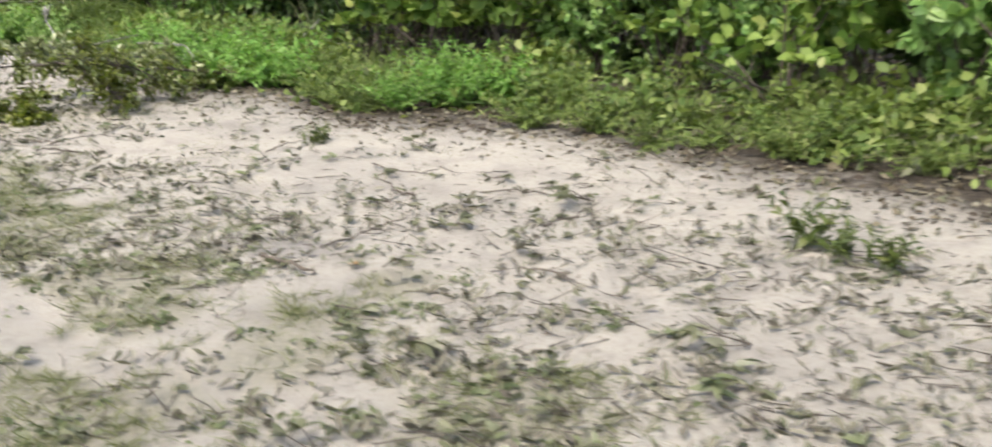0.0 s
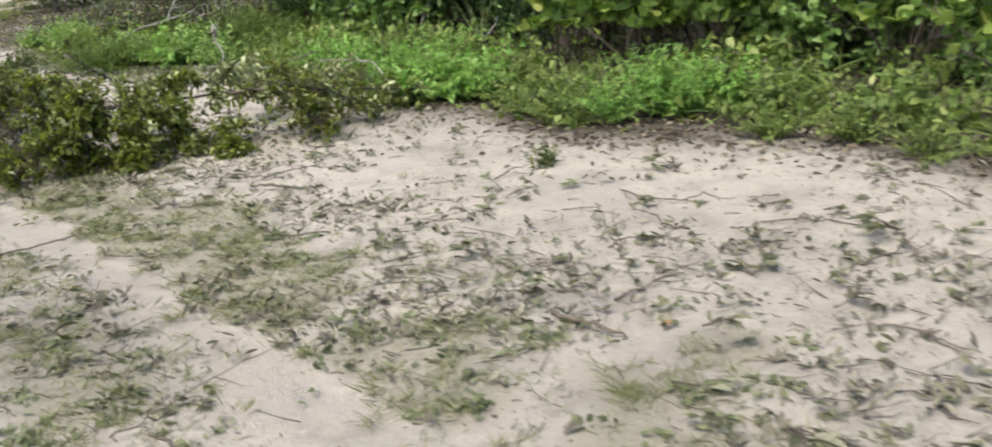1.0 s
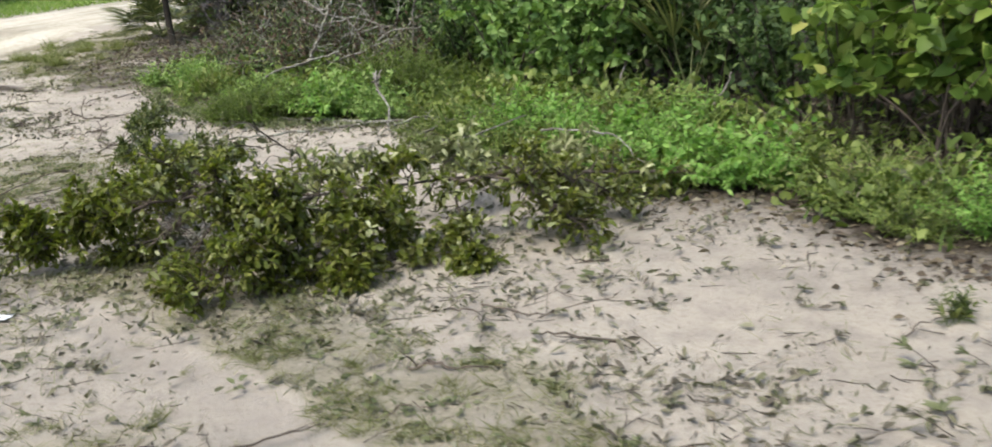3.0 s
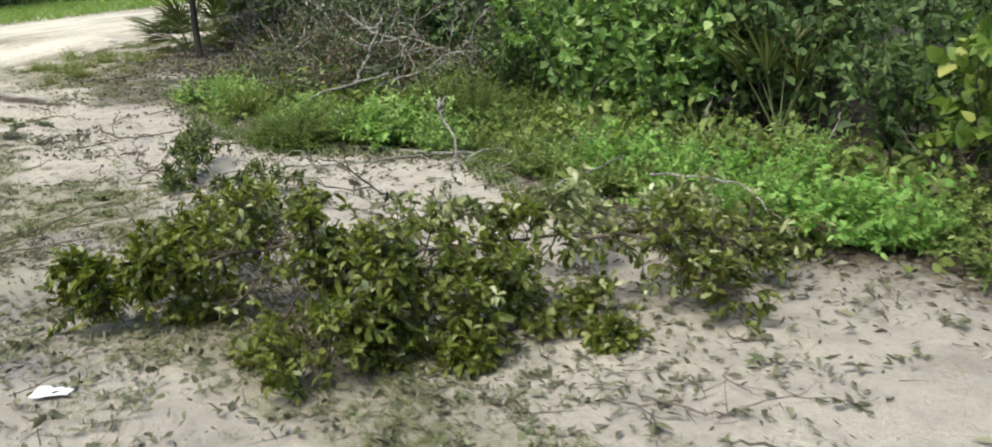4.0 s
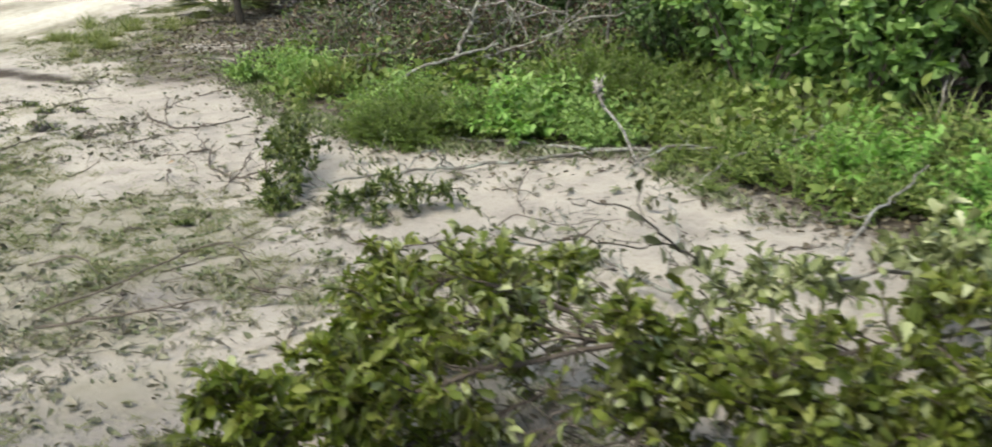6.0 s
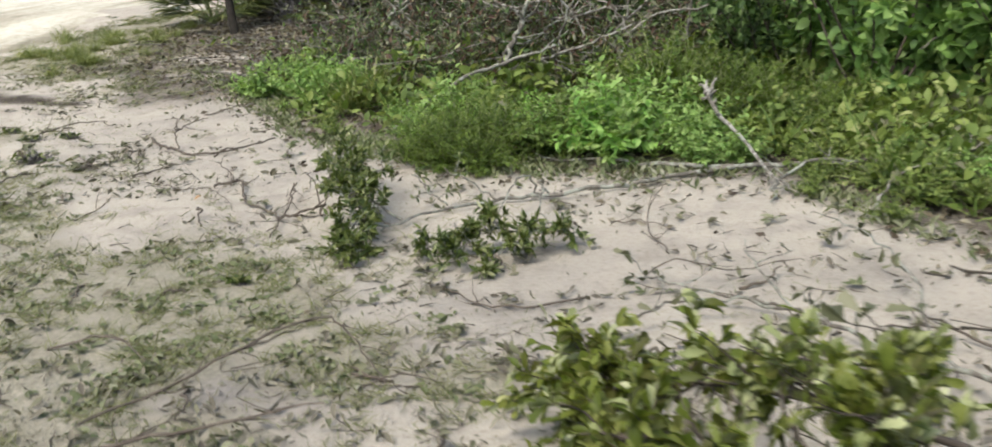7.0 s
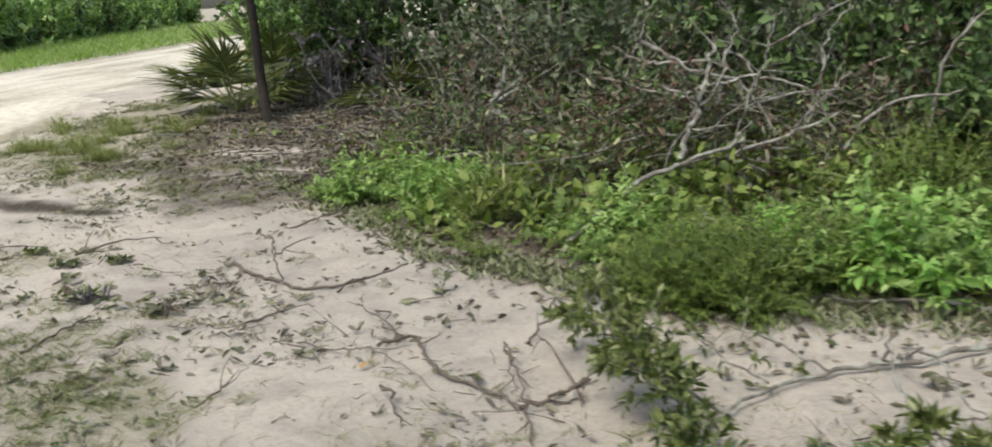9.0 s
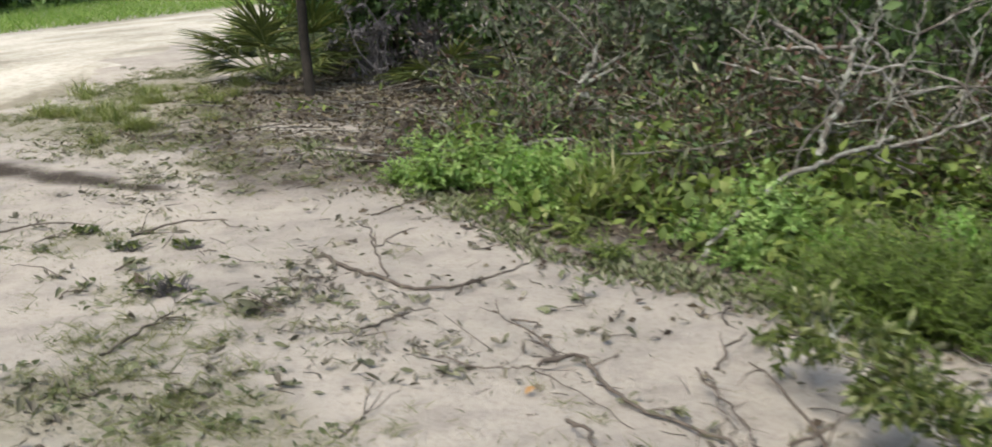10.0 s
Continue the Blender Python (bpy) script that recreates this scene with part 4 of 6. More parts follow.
def grass_tuft(gen, blades, length):
    """Meshes of a loose tuft of grass: a few stalks and many arching blades."""
    stalks = [tube(grow((0, 0, 0), (gen.normal(0, .3), gen.normal(0, .3), 1), length * 1.1, gen, 5, -.03, .1), [.003, .001], 4) for _ in range(5)]
    a, lean = gen.uniform(0, 2 * np.pi, blades), gen.uniform(.1, 1.1, blades)
    way = np.stack([np.cos(a) * lean, np.sin(a) * lean, np.ones(blades)], -1)
    at = np.concatenate([gen.normal(0, .07, (blades, 2)), np.zeros((blades, 1))], -1)
    v, f = strewn(blade_outline([.014, .018, .013, .002], .4, .5), at, way, unit(np.stack([-np.cos(a), -np.sin(a), lean], -1) + gen.normal(0, .3, (blades, 3))), length * gen.uniform(.4, 1.1, blades))
    v[:, 2] = np.maximum(v[:, 2], .004)
    sv, sf = joined(*stalks)
    return mesh_of("tuft_stalks", sv, sf, M_STEM, True), mesh_of("tuft_blades", v, f, M_STRAW, True)


TUFTS = [grass_tuft(g0, 90, .42) for _ in range(3)]
FINE_TUFTS = [grass_tuft(g0, 170, .24) for _ in range(2)]

# bright clumps seen along the edge: x, y, scale, kind
FERN_SPOTS = [
    (-1.1, 8.3, .9), (-.6, 8.2, .95), (-.3, 8.5, .95), (-.9, 8.45, 1.05), (-.5, 8.35, 1), (-.7, 8.8, 1.05), (-9.1, 15.6, 1), (-9.3, 15.25, .8), (-9.05, 14.95, .75), (-9.5, 15.5, .6), (-7.6, 13.6, 1.05), (-6.9, 13.3, 1), (-6.2, 12.9, 1.1),
    (-7.75, 13.5, .6), (-3.9, 11.2, 1.1),
]
BRIGHT_SPOTS = [
    (-3.2, 10.2, 1.15), (-2.8, 9.95, 1.1), (-2.4, 9.75, 1.1), (-2.9, 10.4, 1.2), (-2.3, 10.2, 1.1), (-3.5, 10.6, 1.15), (-4.1, 11.4, 1), (-3.1, 9.7, .85), (-2.7, 9.55, .9),
    (-2.3, 9.35, .85), (-3.5, 10, .9), (-3.6, 10.4, 1), (-3, 10, 1.05), (-2.5, 9.8, 1), (-3.2, 10.7, 1.1), (-2.2, 9.4, .9), (-2.7, 10.4, 1),
]
LIME_SPOTS = [
    (-5.86, 12.28, .55), (-5.7, 12.35, .5), (-8.0, 13.95, .6), (-7.62, 14.0, .85), (-7.75, 14.15, .9), (-10, 15.6, .45), (-9.6, 15.2, .9), (-8.95, 14.65, .7), (-4.75, 12.3, .55), (-4.5, 11.7, .55), (-4.2, 11.9, .6), (-4.0, 11.6, .6), (-6.35, 12.75, .9), (-6.05, 12.6, .85), (-6.7, 12.95, .9), (-9.4, 15.6, .85), (-9, 15, 1.1), (-8.8, 15.25, .8),
    (-9.9, 16.1, .55), (-8.8, 14.9, .7), (-9.5, 16, .7), (-6.5, 13.1, 1.1), (-6, 13.2, 1.1), (-8, 13.6, .55), (-5.8, 12.8, .9),
]
HERB_SPOTS = [
    (-3.8, 10.9, 1), (-7.2, 13.4, 1.1), (-6.7, 13.8, 1), (-5.4, 13.2, 1), (-4.4, 12.2, .7), (-3.4, 11.4, .9), (-2.6, 10.9, 1), (-3.3, 11.8, 1.1), (-3.0, 11.4, 1.1), (-2.7, 11.3, 1), (-3.6, 12.1, 1.1), (-3.1, 12.1, 1), (-4.0, 12.5, 1), (.5, 7.7, .9), (1.5, 7, .9), (2.4, 6.7, 1), (.9, 7.6, 1), (1.9, 6.4, .8), (0, 8.0, .8),
]
FEATHER_SPOTS = [
    (-7.65, 12.9, .75), (-7.42, 12.66, .8), (-7.18, 12.64, .8), (-7.3, 12.85, 1.0), (-7.5, 12.95, .9), (-7.0, 12.8, .95), (-6.78, 12.85, .9), (-7.35, 13.1, 1.05), (-5.1, 13.1, 1.0), (-5.4, 13.5, 1.2), (-5.75, 13.55, 1.35), (-5.95, 13.7, 1.5), (-6.12, 13.95, 1.5), (-4.8, 13.2, .9),
]
TUFT_SPOTS = [
    (-8.75, 14.9, 1.2), (-8.65, 15.1, 1.1), (-8.85, 14.55, .9), (-4.6, 11.4, .5), (-4.2, 10.9, .55), (-4.9, 12.4, .7), (-4.4, 11.8, .6),
    (-4.2, 12.6, .8), (-3.7, 11.9, .8), (-3.2, 11.6, 1.1), (-3.5, 12.3, 1), (-1.6, 9.3, .9), (-.4, 8.9, .9), (.9, 7.6, .8), (1.7, 6.5, .8),
]
STRAGGLER_SPOTS = [
    (-1.9, 9.5, .9), (-2, 9.9, .95), (-1.6, 9, .8), (-1.4, 8.4, .75), (-1.7, 8.6, .7), (-2.9, 9.35, .7), (-3.7, 10.3, .8), (-4, 10.6, .8), (-4.4, 11.1, .8),
    (-1.3, 8.8, .9), (.1, 7.9, .9), (-9.35, 14.75, .4), (-8.85, 14.15, .45), (-8.5, 13.75, .45), (-7.9, 13.1, .4), (-10, 15.6, .4), (-5.9, 12.4, .4), (-5.3, 11.75, .45),
    (-5, 11.3, .45), (-1.9, 9, .9), (-1.5, 8.3, .8), (1, 7.3, .85), (2, 6.7, 1), (1.3, 6.7, .7), (.1, 7.5, .7), (.2, 8.4, 1), (1.6, 7.4, 1.1),
    (-1.9, 10, .8), (-1.2, 9.4, .9), (-5.0, 11.75, .5), (-5.15, 11.9, .5), (-4.85, 11.45, .5), (-5.2, 12.1, .5), (-5.35, 12.2, .4), (-4.9, 11.9, .75), (-4.7, 11.6, .7), (-5.1, 12.4, .8), (-4.5, 12.1, .85), (-4.8, 12.7, .9), (-5.3, 12.7, .9), (-4.3, 11.3, .75), (.4, 7.2, .7), (.8, 6.9, .7), (1.6, 6.4, .7), (2.2, 5.9, .7),
]
WEED_WORDS = {"b": "bright green leafy weed clump at the sand's edge", "f": "feathery bright green weed clump at the sand's edge", "l": "lime-green leafy weed clump beside the sand",
              "h": "green broad-leaved weed clump below the thicket", "t": "feathery olive-green bushy weed at the sand's edge",
              "w": "olive-green straggling weed clump between brighter ones",
              "g": "tuft of straw-green grass among the weeds"}
for kind, spots, pool in (("f", FERN_SPOTS, FERNS + BRIGHTS), ("b", BRIGHT_SPOTS, BRIGHTS), ("l", LIME_SPOTS, LIMES), ("h", HERB_SPOTS, HERBS), ("t", FEATHER_SPOTS, FEATHERS), ("g", TUFT_SPOTS, TUFTS), ("w", STRAGGLER_SPOTS, WILTS)):
    for cx, cy, sc in spots:
        planted("weed_clump", pool[g0.integers(len(pool))], cx + g0.normal(0, .08), cy + g0.normal(0, .08), g0.uniform(0, 360), sc * (g0.choice([.6, .75, .9, 1.05, 1.15]) if kind in "fbh" else g0.uniform(.9, 1.15)), WEED_WORDS[kind], "weed", "weeds along the edge")

# loose grass mounds between the sand and the road
for k in range(26):
    x, y = g0.normal(-13.1, .55), g0.normal(19.0, 1.0)
    planted("grass_mound", FINE_TUFTS[k % 2], x, y, g0.uniform(0, 360), g0.uniform(.45, 1.0), "low mound of fine pale green grass", "grass", "grass mounds by the road")

# small dark seedlings that stand on the sand
for cx, cy, sc in [(1.25, 4.65, 1.1), (1.5, 4.35, .9), (1.35, 4.5, .85), (-1.5, 6.95, .65), (-1.45, 7.05, .55)]:
    planted("seedling", SEEDLINGS[g0.integers(3)], cx, cy, g0.uniform(0, 360), sc, "small dark green seedling with narrow leaves in sand", "seedling", "seedlings on the sand")

for k in range(140):
    while True:
        x, y = (g0.uniform(-12, 2.5), g0.uniform(2.6, 15)) if k % 2 else (g0.uniform(-3.5, 2.2), g0.uniform(2.6, 6.5))
        d = behind(x, y)
        if -4.8 < d < -0.6 and on_track(x, y) < .3 and g0.random() < .25 + field(x, y, 1.1, 41):
            break
    planted("leafy_sprig", LOWWEEDS[g0.integers(8)], x, y, g0.uniform(0, 360), g0.uniform(.5, 1.05), "shed sprig of wilting narrow leaves on pale sand", "sprig", "sprigs on the sand", 0)

# larger shed sprigs that stand out singly
for x, y, sc in [(-1.15, 6.46, 1.2), (-.66, 6.76, 1.3), (-3.62, 6.96, 1.3), (-1.72, 5.92, 1.3), (-1.01, 5.43, 1.2), (-1.59, 5.26, 1.2), (-1.37, 5.12, 1.1), (-.15, 4.51, 1.5), (-.66, 4.35, 1.6), (-.42, 4.88, 1.3),
                 (-.99, 5.46, 1.0), (-.46, 3.56, 1.5), (-.79, 3.87, 1.4), (-1.73, 5.86, 1.1), (.3, 5.45, 1.6), (.15, 5.3, 1.2), (.78, 3.52, 1.5), (.54, 3.22, 1.4), (-1.17, 6.62, 1.0),
                 (-3.04, 7.58, 1.1), (-2.75, 7.57, 1.1), (-2.5, 8.33, 1.0), (-2.29, 8.08, 1.0), (-8.75, 13.04, 1.2), (-10.1, 12.9, 1.6), (-10.3, 13.15, 1.6), (-10.2, 12.85, 1.4), (-11.2, 13.6, 1.3), (-11.1, 14.0, 1.3), (-5.75, 9.95, 1.2), (-5.95, 11.2, 1.0), (-5.5, 11.3, 1.0)]:
    planted("leafy_sprig", LOWWEEDS[g0.integers(8)], x, y, g0.uniform(0, 360), sc, "spread sprig of dark wilting leaves on pale sand", "sprig", "sprigs on the sand", 0)


def shrub_meshes(gen, height, width, stems, leaves, leaf, size, mat, bark, name, low=.15, sides=5):
    wood, at, way, nor, siz = [], [], [], [], []
    tips = []
    for _ in range(stems):
        a = gen.uniform(0, 2 * np.pi)
        r = gen.uniform(.1, 1.0)
        P = grow((gen.normal(0, .08), gen.normal(0, .08), 0), (math.cos(a) * r * width / height, math.sin(a) * r * width / height, 1.0),
                 height * gen.uniform(.7, 1.15), gen, 7, -.03, .22)
        wood.append(tube(P, [.016, .010, .004], sides))
        for _ in range(5):
            i = gen.integers(1, 7)
            Q = grow(P[i], unit(gen.normal(0, 1, 3) + (0, 0, .2)), gen.uniform(.25, .6) * width, gen, 5, -.04, .3)
            wood.append(tube(Q, [.006, .002], 3))
            tips.append(Q)
        tips.append(P[2:])
    per = max(1, leaves // len(tips))
    for Q in tips:
        a, w, m, s = leaves_along(Q, per, gen, .1, 1.0, .5, size)
        at.append(a), way.append(w), nor.append(m), siz.append(s)
    lv, lf = strewn(leaf, np.concatenate(at), np.concatenate(way), np.concatenate(nor), np.concatenate(siz))
    if low > .3:
        keep = lv[lf].mean(1)[:, 2] > low
        lf = lf[keep]
    lv[:, 2] = np.maximum(lv[:, 2], .01)
    wv, wf = joined(*wood)
    return mesh_of(name + "_stems", wv, wf, bark, True), mesh_of(name + "_leaves", lv, lf, mat, True)


SHRUBS = [shrub_meshes(g0, 1.7, .9, 9, 1500, LEAF_BROAD, (.08, .14), M_SHRUB, M_BARK, "shrub") for _ in range(3)]
DARKS = [shrub_meshes(g0, 2.0, 1.0, 9, 1400, LEAF_FAR, (.08, .13), M_FOREST, M_DARKBARK, "dark_shrub") for _ in range(2)]
GREYS = [shrub_meshes(g0, 1.8, 1.0, 10, 1200, LEAF_FAR, (.07, .12), M_GREYLEAF, M_BRUSH, "grey_shrub") for _ in range(2)]
HEDGES = [shrub_meshes(g0, 1.7, 1.0, 8, 520, LEAF_FAR, (.14, .24), m, M_DARKBARK, "hedge") for m in (M_SHRUB, M_SHRUB, M_FOREST)]
VINES = [shrub_meshes(g0, 1.5, 1.0, 8, 600, LEAF_HEART, (.10, .165), M_VINE, M_BARK, "vine", .55) for _ in range(2)]

BROAD_SPOTS = [
    (-12, 22.3, .8), (-12.5, 22.5, .8), (-3.9, 13.1, .85), (-3.75, 13.35, .9), (-4.6, 13.6, .85), (.3, 10.6, .8), (1.3, 9.8, .75), (-4.2, 13.9, 1), (-3.6, 13.6, 1.0), (-4.9, 14.4, .9),
    (.5, 9.9, .9), (1.8, 8.6, .9), (2.9, 7.2, 1), (3.6, 6.8, 1.1), (3.8, 5.4, .8),
]
VINE_SPOTS = [
    (-1.5, 10.45, .8), (1.9, 7.9, .85), (-.9, 10.1, .95), (-.3, 9.9, .95), (-1.2, 10.9, .95), (-.7, 10.3, 1), (-.2, 10.6, 1.05), (1.2, 9.2, .95), (2.4, 8, 1),
]
DARK_SPOTS_NEAR = [
    (-2.9, 13.5, .9), (-1.9, 11.2, .8), (.3, 10.9, 1.1), (1.2, 10.2, 1.1), (2.2, 9.2, 1.1), (3.1, 8.2, 1.1), (-1.3, 12.2, 1.1), (-2.4, 13.4, 1.1), (-3.6, 14.6, 1.1),
    (-4, 16.8, 1.2), (-2.4, 15, 1.2), (-.8, 13.4, 1.2), (.8, 12, 1.2), (2.4, 10.8, 1.2), (3.8, 9.4, 1.2), (4.6, 7.6, 1.2), (4.4, 5.8, 1.1),
]
DARK_SPOTS_FAR = [
    (-5.3, 14.4, .6), (-5.6, 14.9, .6), (-5.9, 16.2, .9), (-7, 16.9, .8), (-12.5, 22.9, 1), (-12.9, 24.4, 1.1), (-12.2, 23.6, 1.1), (-11.4, 22.4, 1.1), (-4.8, 15.6, 1.1), (-5.2, 16.8, 1.1), (-10.2, 20.2, 1), (-10.9, 20.4, .9), (-11.4, 21.2, 1), (-9.6, 20.9, 1.1), (-8, 20.4, 1.2),
    (-6, 18.8, 1.2),
]
GREY_SPOTS = [(-6.2, 16.9, .9), (-6.9, 17.2, .95), (-7.6, 17.5, 1), (-8.4, 18.3, 1), (-9.1, 19.0, 1), (-5.6, 16.4, .85), (-7.0, 18.2, 1.1)]
SHRUB_WORDS = {"g": ("grey_shrub", "dull grey-green shrub behind the heap of dead brush"), "s": ("broad_leaved_shrub", "green broad-leaved shrub at the thicket's edge"), "d": ("dark_shrub", "dark green dense shrub deep in the thicket"),
               "v": ("vine_shrub", "yellow-green shrub overgrown with heart-shaped vine leaves")}
for kind, spots, pool in (("s", BROAD_SPOTS, SHRUBS), ("v", VINE_SPOTS, VINES), ("g", GREY_SPOTS, GREYS), ("d", DARK_SPOTS_NEAR + DARK_SPOTS_FAR, DARKS)):
    for x, y, sc in spots:
        planted(SHRUB_WORDS[kind][0], pool[g0.integers(len(pool))], x, y, g0.uniform(0, 360), sc * g0.uniform(.92, 1.1), SHRUB_WORDS[kind][1], "shrub", "shrubs of the thicket")


PALM_BLADE = mesh_of("fan_blade", *blade_outline([.012, .030, .024, .002], .6, .22), M_PALM, True)


def palmetto(x, y, fans, height, seed, label, sprawl=2.4, blade=PALM_BLADE, n=18, arc=1.45):
    """Fan palm: stalks from a low crown, each with a fan of stiff split blades."""
    gen = np.random.default_rng(seed)
    thing = empty("saw_palmetto", pose(x, y, gz(x, y)))
    for k in range(fans):
        a = 2 * np.pi * k / fans + gen.normal(0, .25)
        lean = gen.uniform(.2, sprawl)
        d = unit((math.cos(a) * lean, math.sin(a) * lean, 1.0))
        length = height * gen.uniform(.5, .85)
        P = grow((0, 0, .03), d, length, gen, 4, -.05, .06)
        v, f = tube(P, [.012, .006], 5)
        stalk = part("stalk", mesh_of("stalk", v, f, M_STEM, True), thing)
        tip, out = P[-1], unit(P[-1] - P[-2])
        side = unit(np.cross(out, (0, 0, 1)) + 1e-6)
        ang = np.linspace(-arc, arc, n)
        way = np.cos(ang)[:, None] * out + np.sin(ang)[:, None] * side + gen.normal(0, .05, (n, 3))
        nor = np.cross(side, out) + gen.normal(0, .15, (n, 3))
        R = frames_of(way, nor)
        for q in range(n):
            s = .55 * gen.uniform(.85, 1.1) * (1 - .18 * abs(ang[q]))
            m = Matrix.Translation(Vector(tip)) @ Matrix(R[q].tolist()).to_4x4() @ Matrix.Scale(float(s), 4)
            part("fan_blade", blade, stalk, at=m)
    tagged(thing, label, "palmetto", group="palmettos")


palmetto(-12.15, 20.0, 28, .85, 31, "saw palmetto with stiff split green fans beside the road")
palmetto(-11.8, 20.5, 24, 1.1, 32, "saw palmetto with green fans behind a slim trunk")
palmetto(-2.75, 13.0, 6, 1.2, 33, "saw palmetto with upright green fans inside the thicket", .5, PALM_BLADE, 9, .7)
palmetto(-10.2, 19.6, 8, .6, 35, "small saw palmetto with drying fans under the shrubs")


def tree(x, y, height, radius, seed, label, crown_from, leaves=5000, bark=M_DARKBARK, crown_r=2.6, name="tree"):
    gen = np.random.default_rng(seed)
    thing = empty(name, pose(x, y, gz(x, y) - .03))
    T = grow((0, 0, 0), (gen.normal(0, .05), gen.normal(0, .05), 1), height, gen, 10, .1, .06)
    v, f = tube(T, [radius * 1.25, radius, radius * .8, radius * .3], 10)
    part("trunk", mesh_of("trunk", v, f, bark, True), thing)
    at, way, nor, siz, wood = [], [], [], [], []
    for k in range(26):
        u = gen.uniform(crown_from, 1.0) * 10
        i = min(int(u), 9)
        p = T[i] + (T[i + 1] - T[i]) * (u - i)
        a = gen.uniform(0, 2 * np.pi)
        L = grow(p, (math.cos(a), math.sin(a), gen.uniform(.1, .7)), crown_r * gen.uniform(.5, 1.0), gen, 6, .0, .22)
        wood.append(tube(L, [radius * .3, .01], 5))
        for _ in range(4):
            Q = grow(L[gen.integers(2, 7)], unit(gen.normal(0, 1, 3)), .9, gen, 4, 0, .3)
            wood.append(tube(Q, [.012, .004], 4))
            n = leaves // 104
            c, w, m, s = leaves_along(Q, n, gen, 0, 1, .5, (.16, .27))
            at.append(c + gen.normal(0, .16, c.shape)), way.append(w), nor.append(m), siz.append(s)
    v, f = joined(*wood)
    part("limb_spray", mesh_of("limbs", v, f, bark, True), thing)
    v, f = strewn(LEAF_FAR, np.concatenate(at), np.concatenate(way), np.concatenate(nor), np.concatenate(siz))
    tagged(part("crown", mesh_of("crown", v, f, M_FOREST, True), thing), kind="stuff")
    return tagged(thing, label, "tree", group="trees")


tree(-11.5, 19.1, 6.0, .045, 41, "slim dark-barked young tree beside the palmetto", .55, 1000, bark=M_TRUNK, crown_r=1.8)
CHARRED = shrub_meshes(np.random.default_rng(9), .9, .55, 12, 900, LEAF_LANCE, (.05, .09), M_CHAR, M_CHAR, "charred")
for x, y, turn in ((-10.9, 19.9, 0), (-10.4, 20.1, 120), (-10.7, 20.5, 210)):
    planted("charred_bush", CHARRED, x, y, turn, 1.0, "blackened dead bush on leaf litter behind a slim trunk", "bush", "charred bushes")
# tall trees added for overhead shading and as backdrop; their crowns stay unseen
big_tree = tree(-7.0, 21.5, 8.0, .14, 42, "added tall tree rising behind the thicket, crown out of view", .4, 1700)
for x, y, turn, sc in [(-2.5, 17.5, 70, 1.0), (2.5, 13.0, 150, .95), (6.0, 8.5, 210, 1.05), (-9.0, 26.0, 300, 1.0), (-33.0, 46.0, 20, 1.1), (-37.0, 62.0, 95, 1.2),
                       (-30.0, 34.0, 160, 1.0), (-40.0, 80.0, 230, 1.3), (-28.5, 22.0, 280, 1.0), (-35.0, 54.0, 330, 1.0)]:
    copy_thing(big_tree, pose(x, y, gz(x, y) - .03, 0, 0, turn)).scale = (sc, sc, sc)

# the hedge of bushes beyond the road
for k in range(72):
    u = k / 71
    x, y = -25.5 - 14 * u + g0.normal(0, .6), 22 + 68 * u + g0.normal(0, .6)
    planted("roadside_bush", HEDGES[k % 3], x, y, g0.uniform(0, 360), g0.uniform(1.2, 1.9), "green bush in the hedge beyond the road", "bush", "bushes beyond the road")


# ---------------------------------------------------------------- the heap of dead brush
def dead_limb(points, r0, r1, label, seed, forks=4, mat=M_DEADWOOD, name="dead_limb", reach=.35, absolute=False):
    gen = np.random.default_rng(seed)
    pts = [(x, y, z if absolute else z + gz(x, y)) for x, y, z in points]
    base = np.array([pts[0][0], pts[0][1], gz(pts[0][0], pts[0][1])])
    thing = empty(name, pose(*base))
    P = bent(pts, 5, .012, gen) - base
    v, f = tube(P, [r0, (r0 + r1) / 2, r1], 7)
    part("limb", mesh_of("limb", v, f, mat, True), thing)
    for _ in range(forks):
        i = gen.integers(len(P) // 4, len(P) - 1)
        Q = grow(P[i], unit(P[i + 1] - P[i]) + unit(gen.normal(0, 1, 3)) * .9, reach * gen.uniform(.5, 1.2), gen, 5, .02, .3)
        low = Q[:, 2] + base[2] - ground_z(Q[:, 0] + base[0], Q[:, 1] + base[1])
        Q[:, 2] += np.maximum(.012 - low, 0)
        v, f = tube(Q, [r1 * .8, r1 * .3], 5)
        part("fork", mesh_of("fork", v, f, mat, True), thing)
    return tagged(thing, label, "dead branch", group="dead branches")


dead_limb([(-8.14, 13.72, .03), (-7.95, 14.05, .14), (-7.62, 14.3, .31), (-7.3, 14.48, .38), (-7.04, 14.61, .45), (-6.95, 14.66, .47)], .019, .012, "pale lichen-covered dead limb rising out of the weeds", 50, 3, M_LICHEN)
dead_limb([(-7.36, 14.7, .36), (-7.3, 14.75, .5), (-7.2, 14.85, .72), (-7.12, 14.95, .98), (-7.08, 15.0, 1.1)], .024, .012, "pale lichen-covered dead limb leaning out of the brush", 51, 6, M_LICHEN)
dead_limb([(-7.12, 14.95, .95), (-7.4, 15.35, .9), (-7.55, 15.6, .88), (-7.75, 15.7, 1.0)], .014, .006, "pale crooked dead limb in the brush heap", 52, 3)
dead_limb([(-7.2, 15.0, .68), (-7.5, 15.3, .72), (-7.85, 15.55, .8)], .014, .006, "pale dead limb lying across the brush heap", 53, 2)
dead_limb([(-7.15, 15.1, .6), (-6.8, 15.1, .62), (-6.5, 15.0, .7), (-6.3, 14.9, .72)], .014, .005, "grey dead limb in the brush heap", 54, 4)
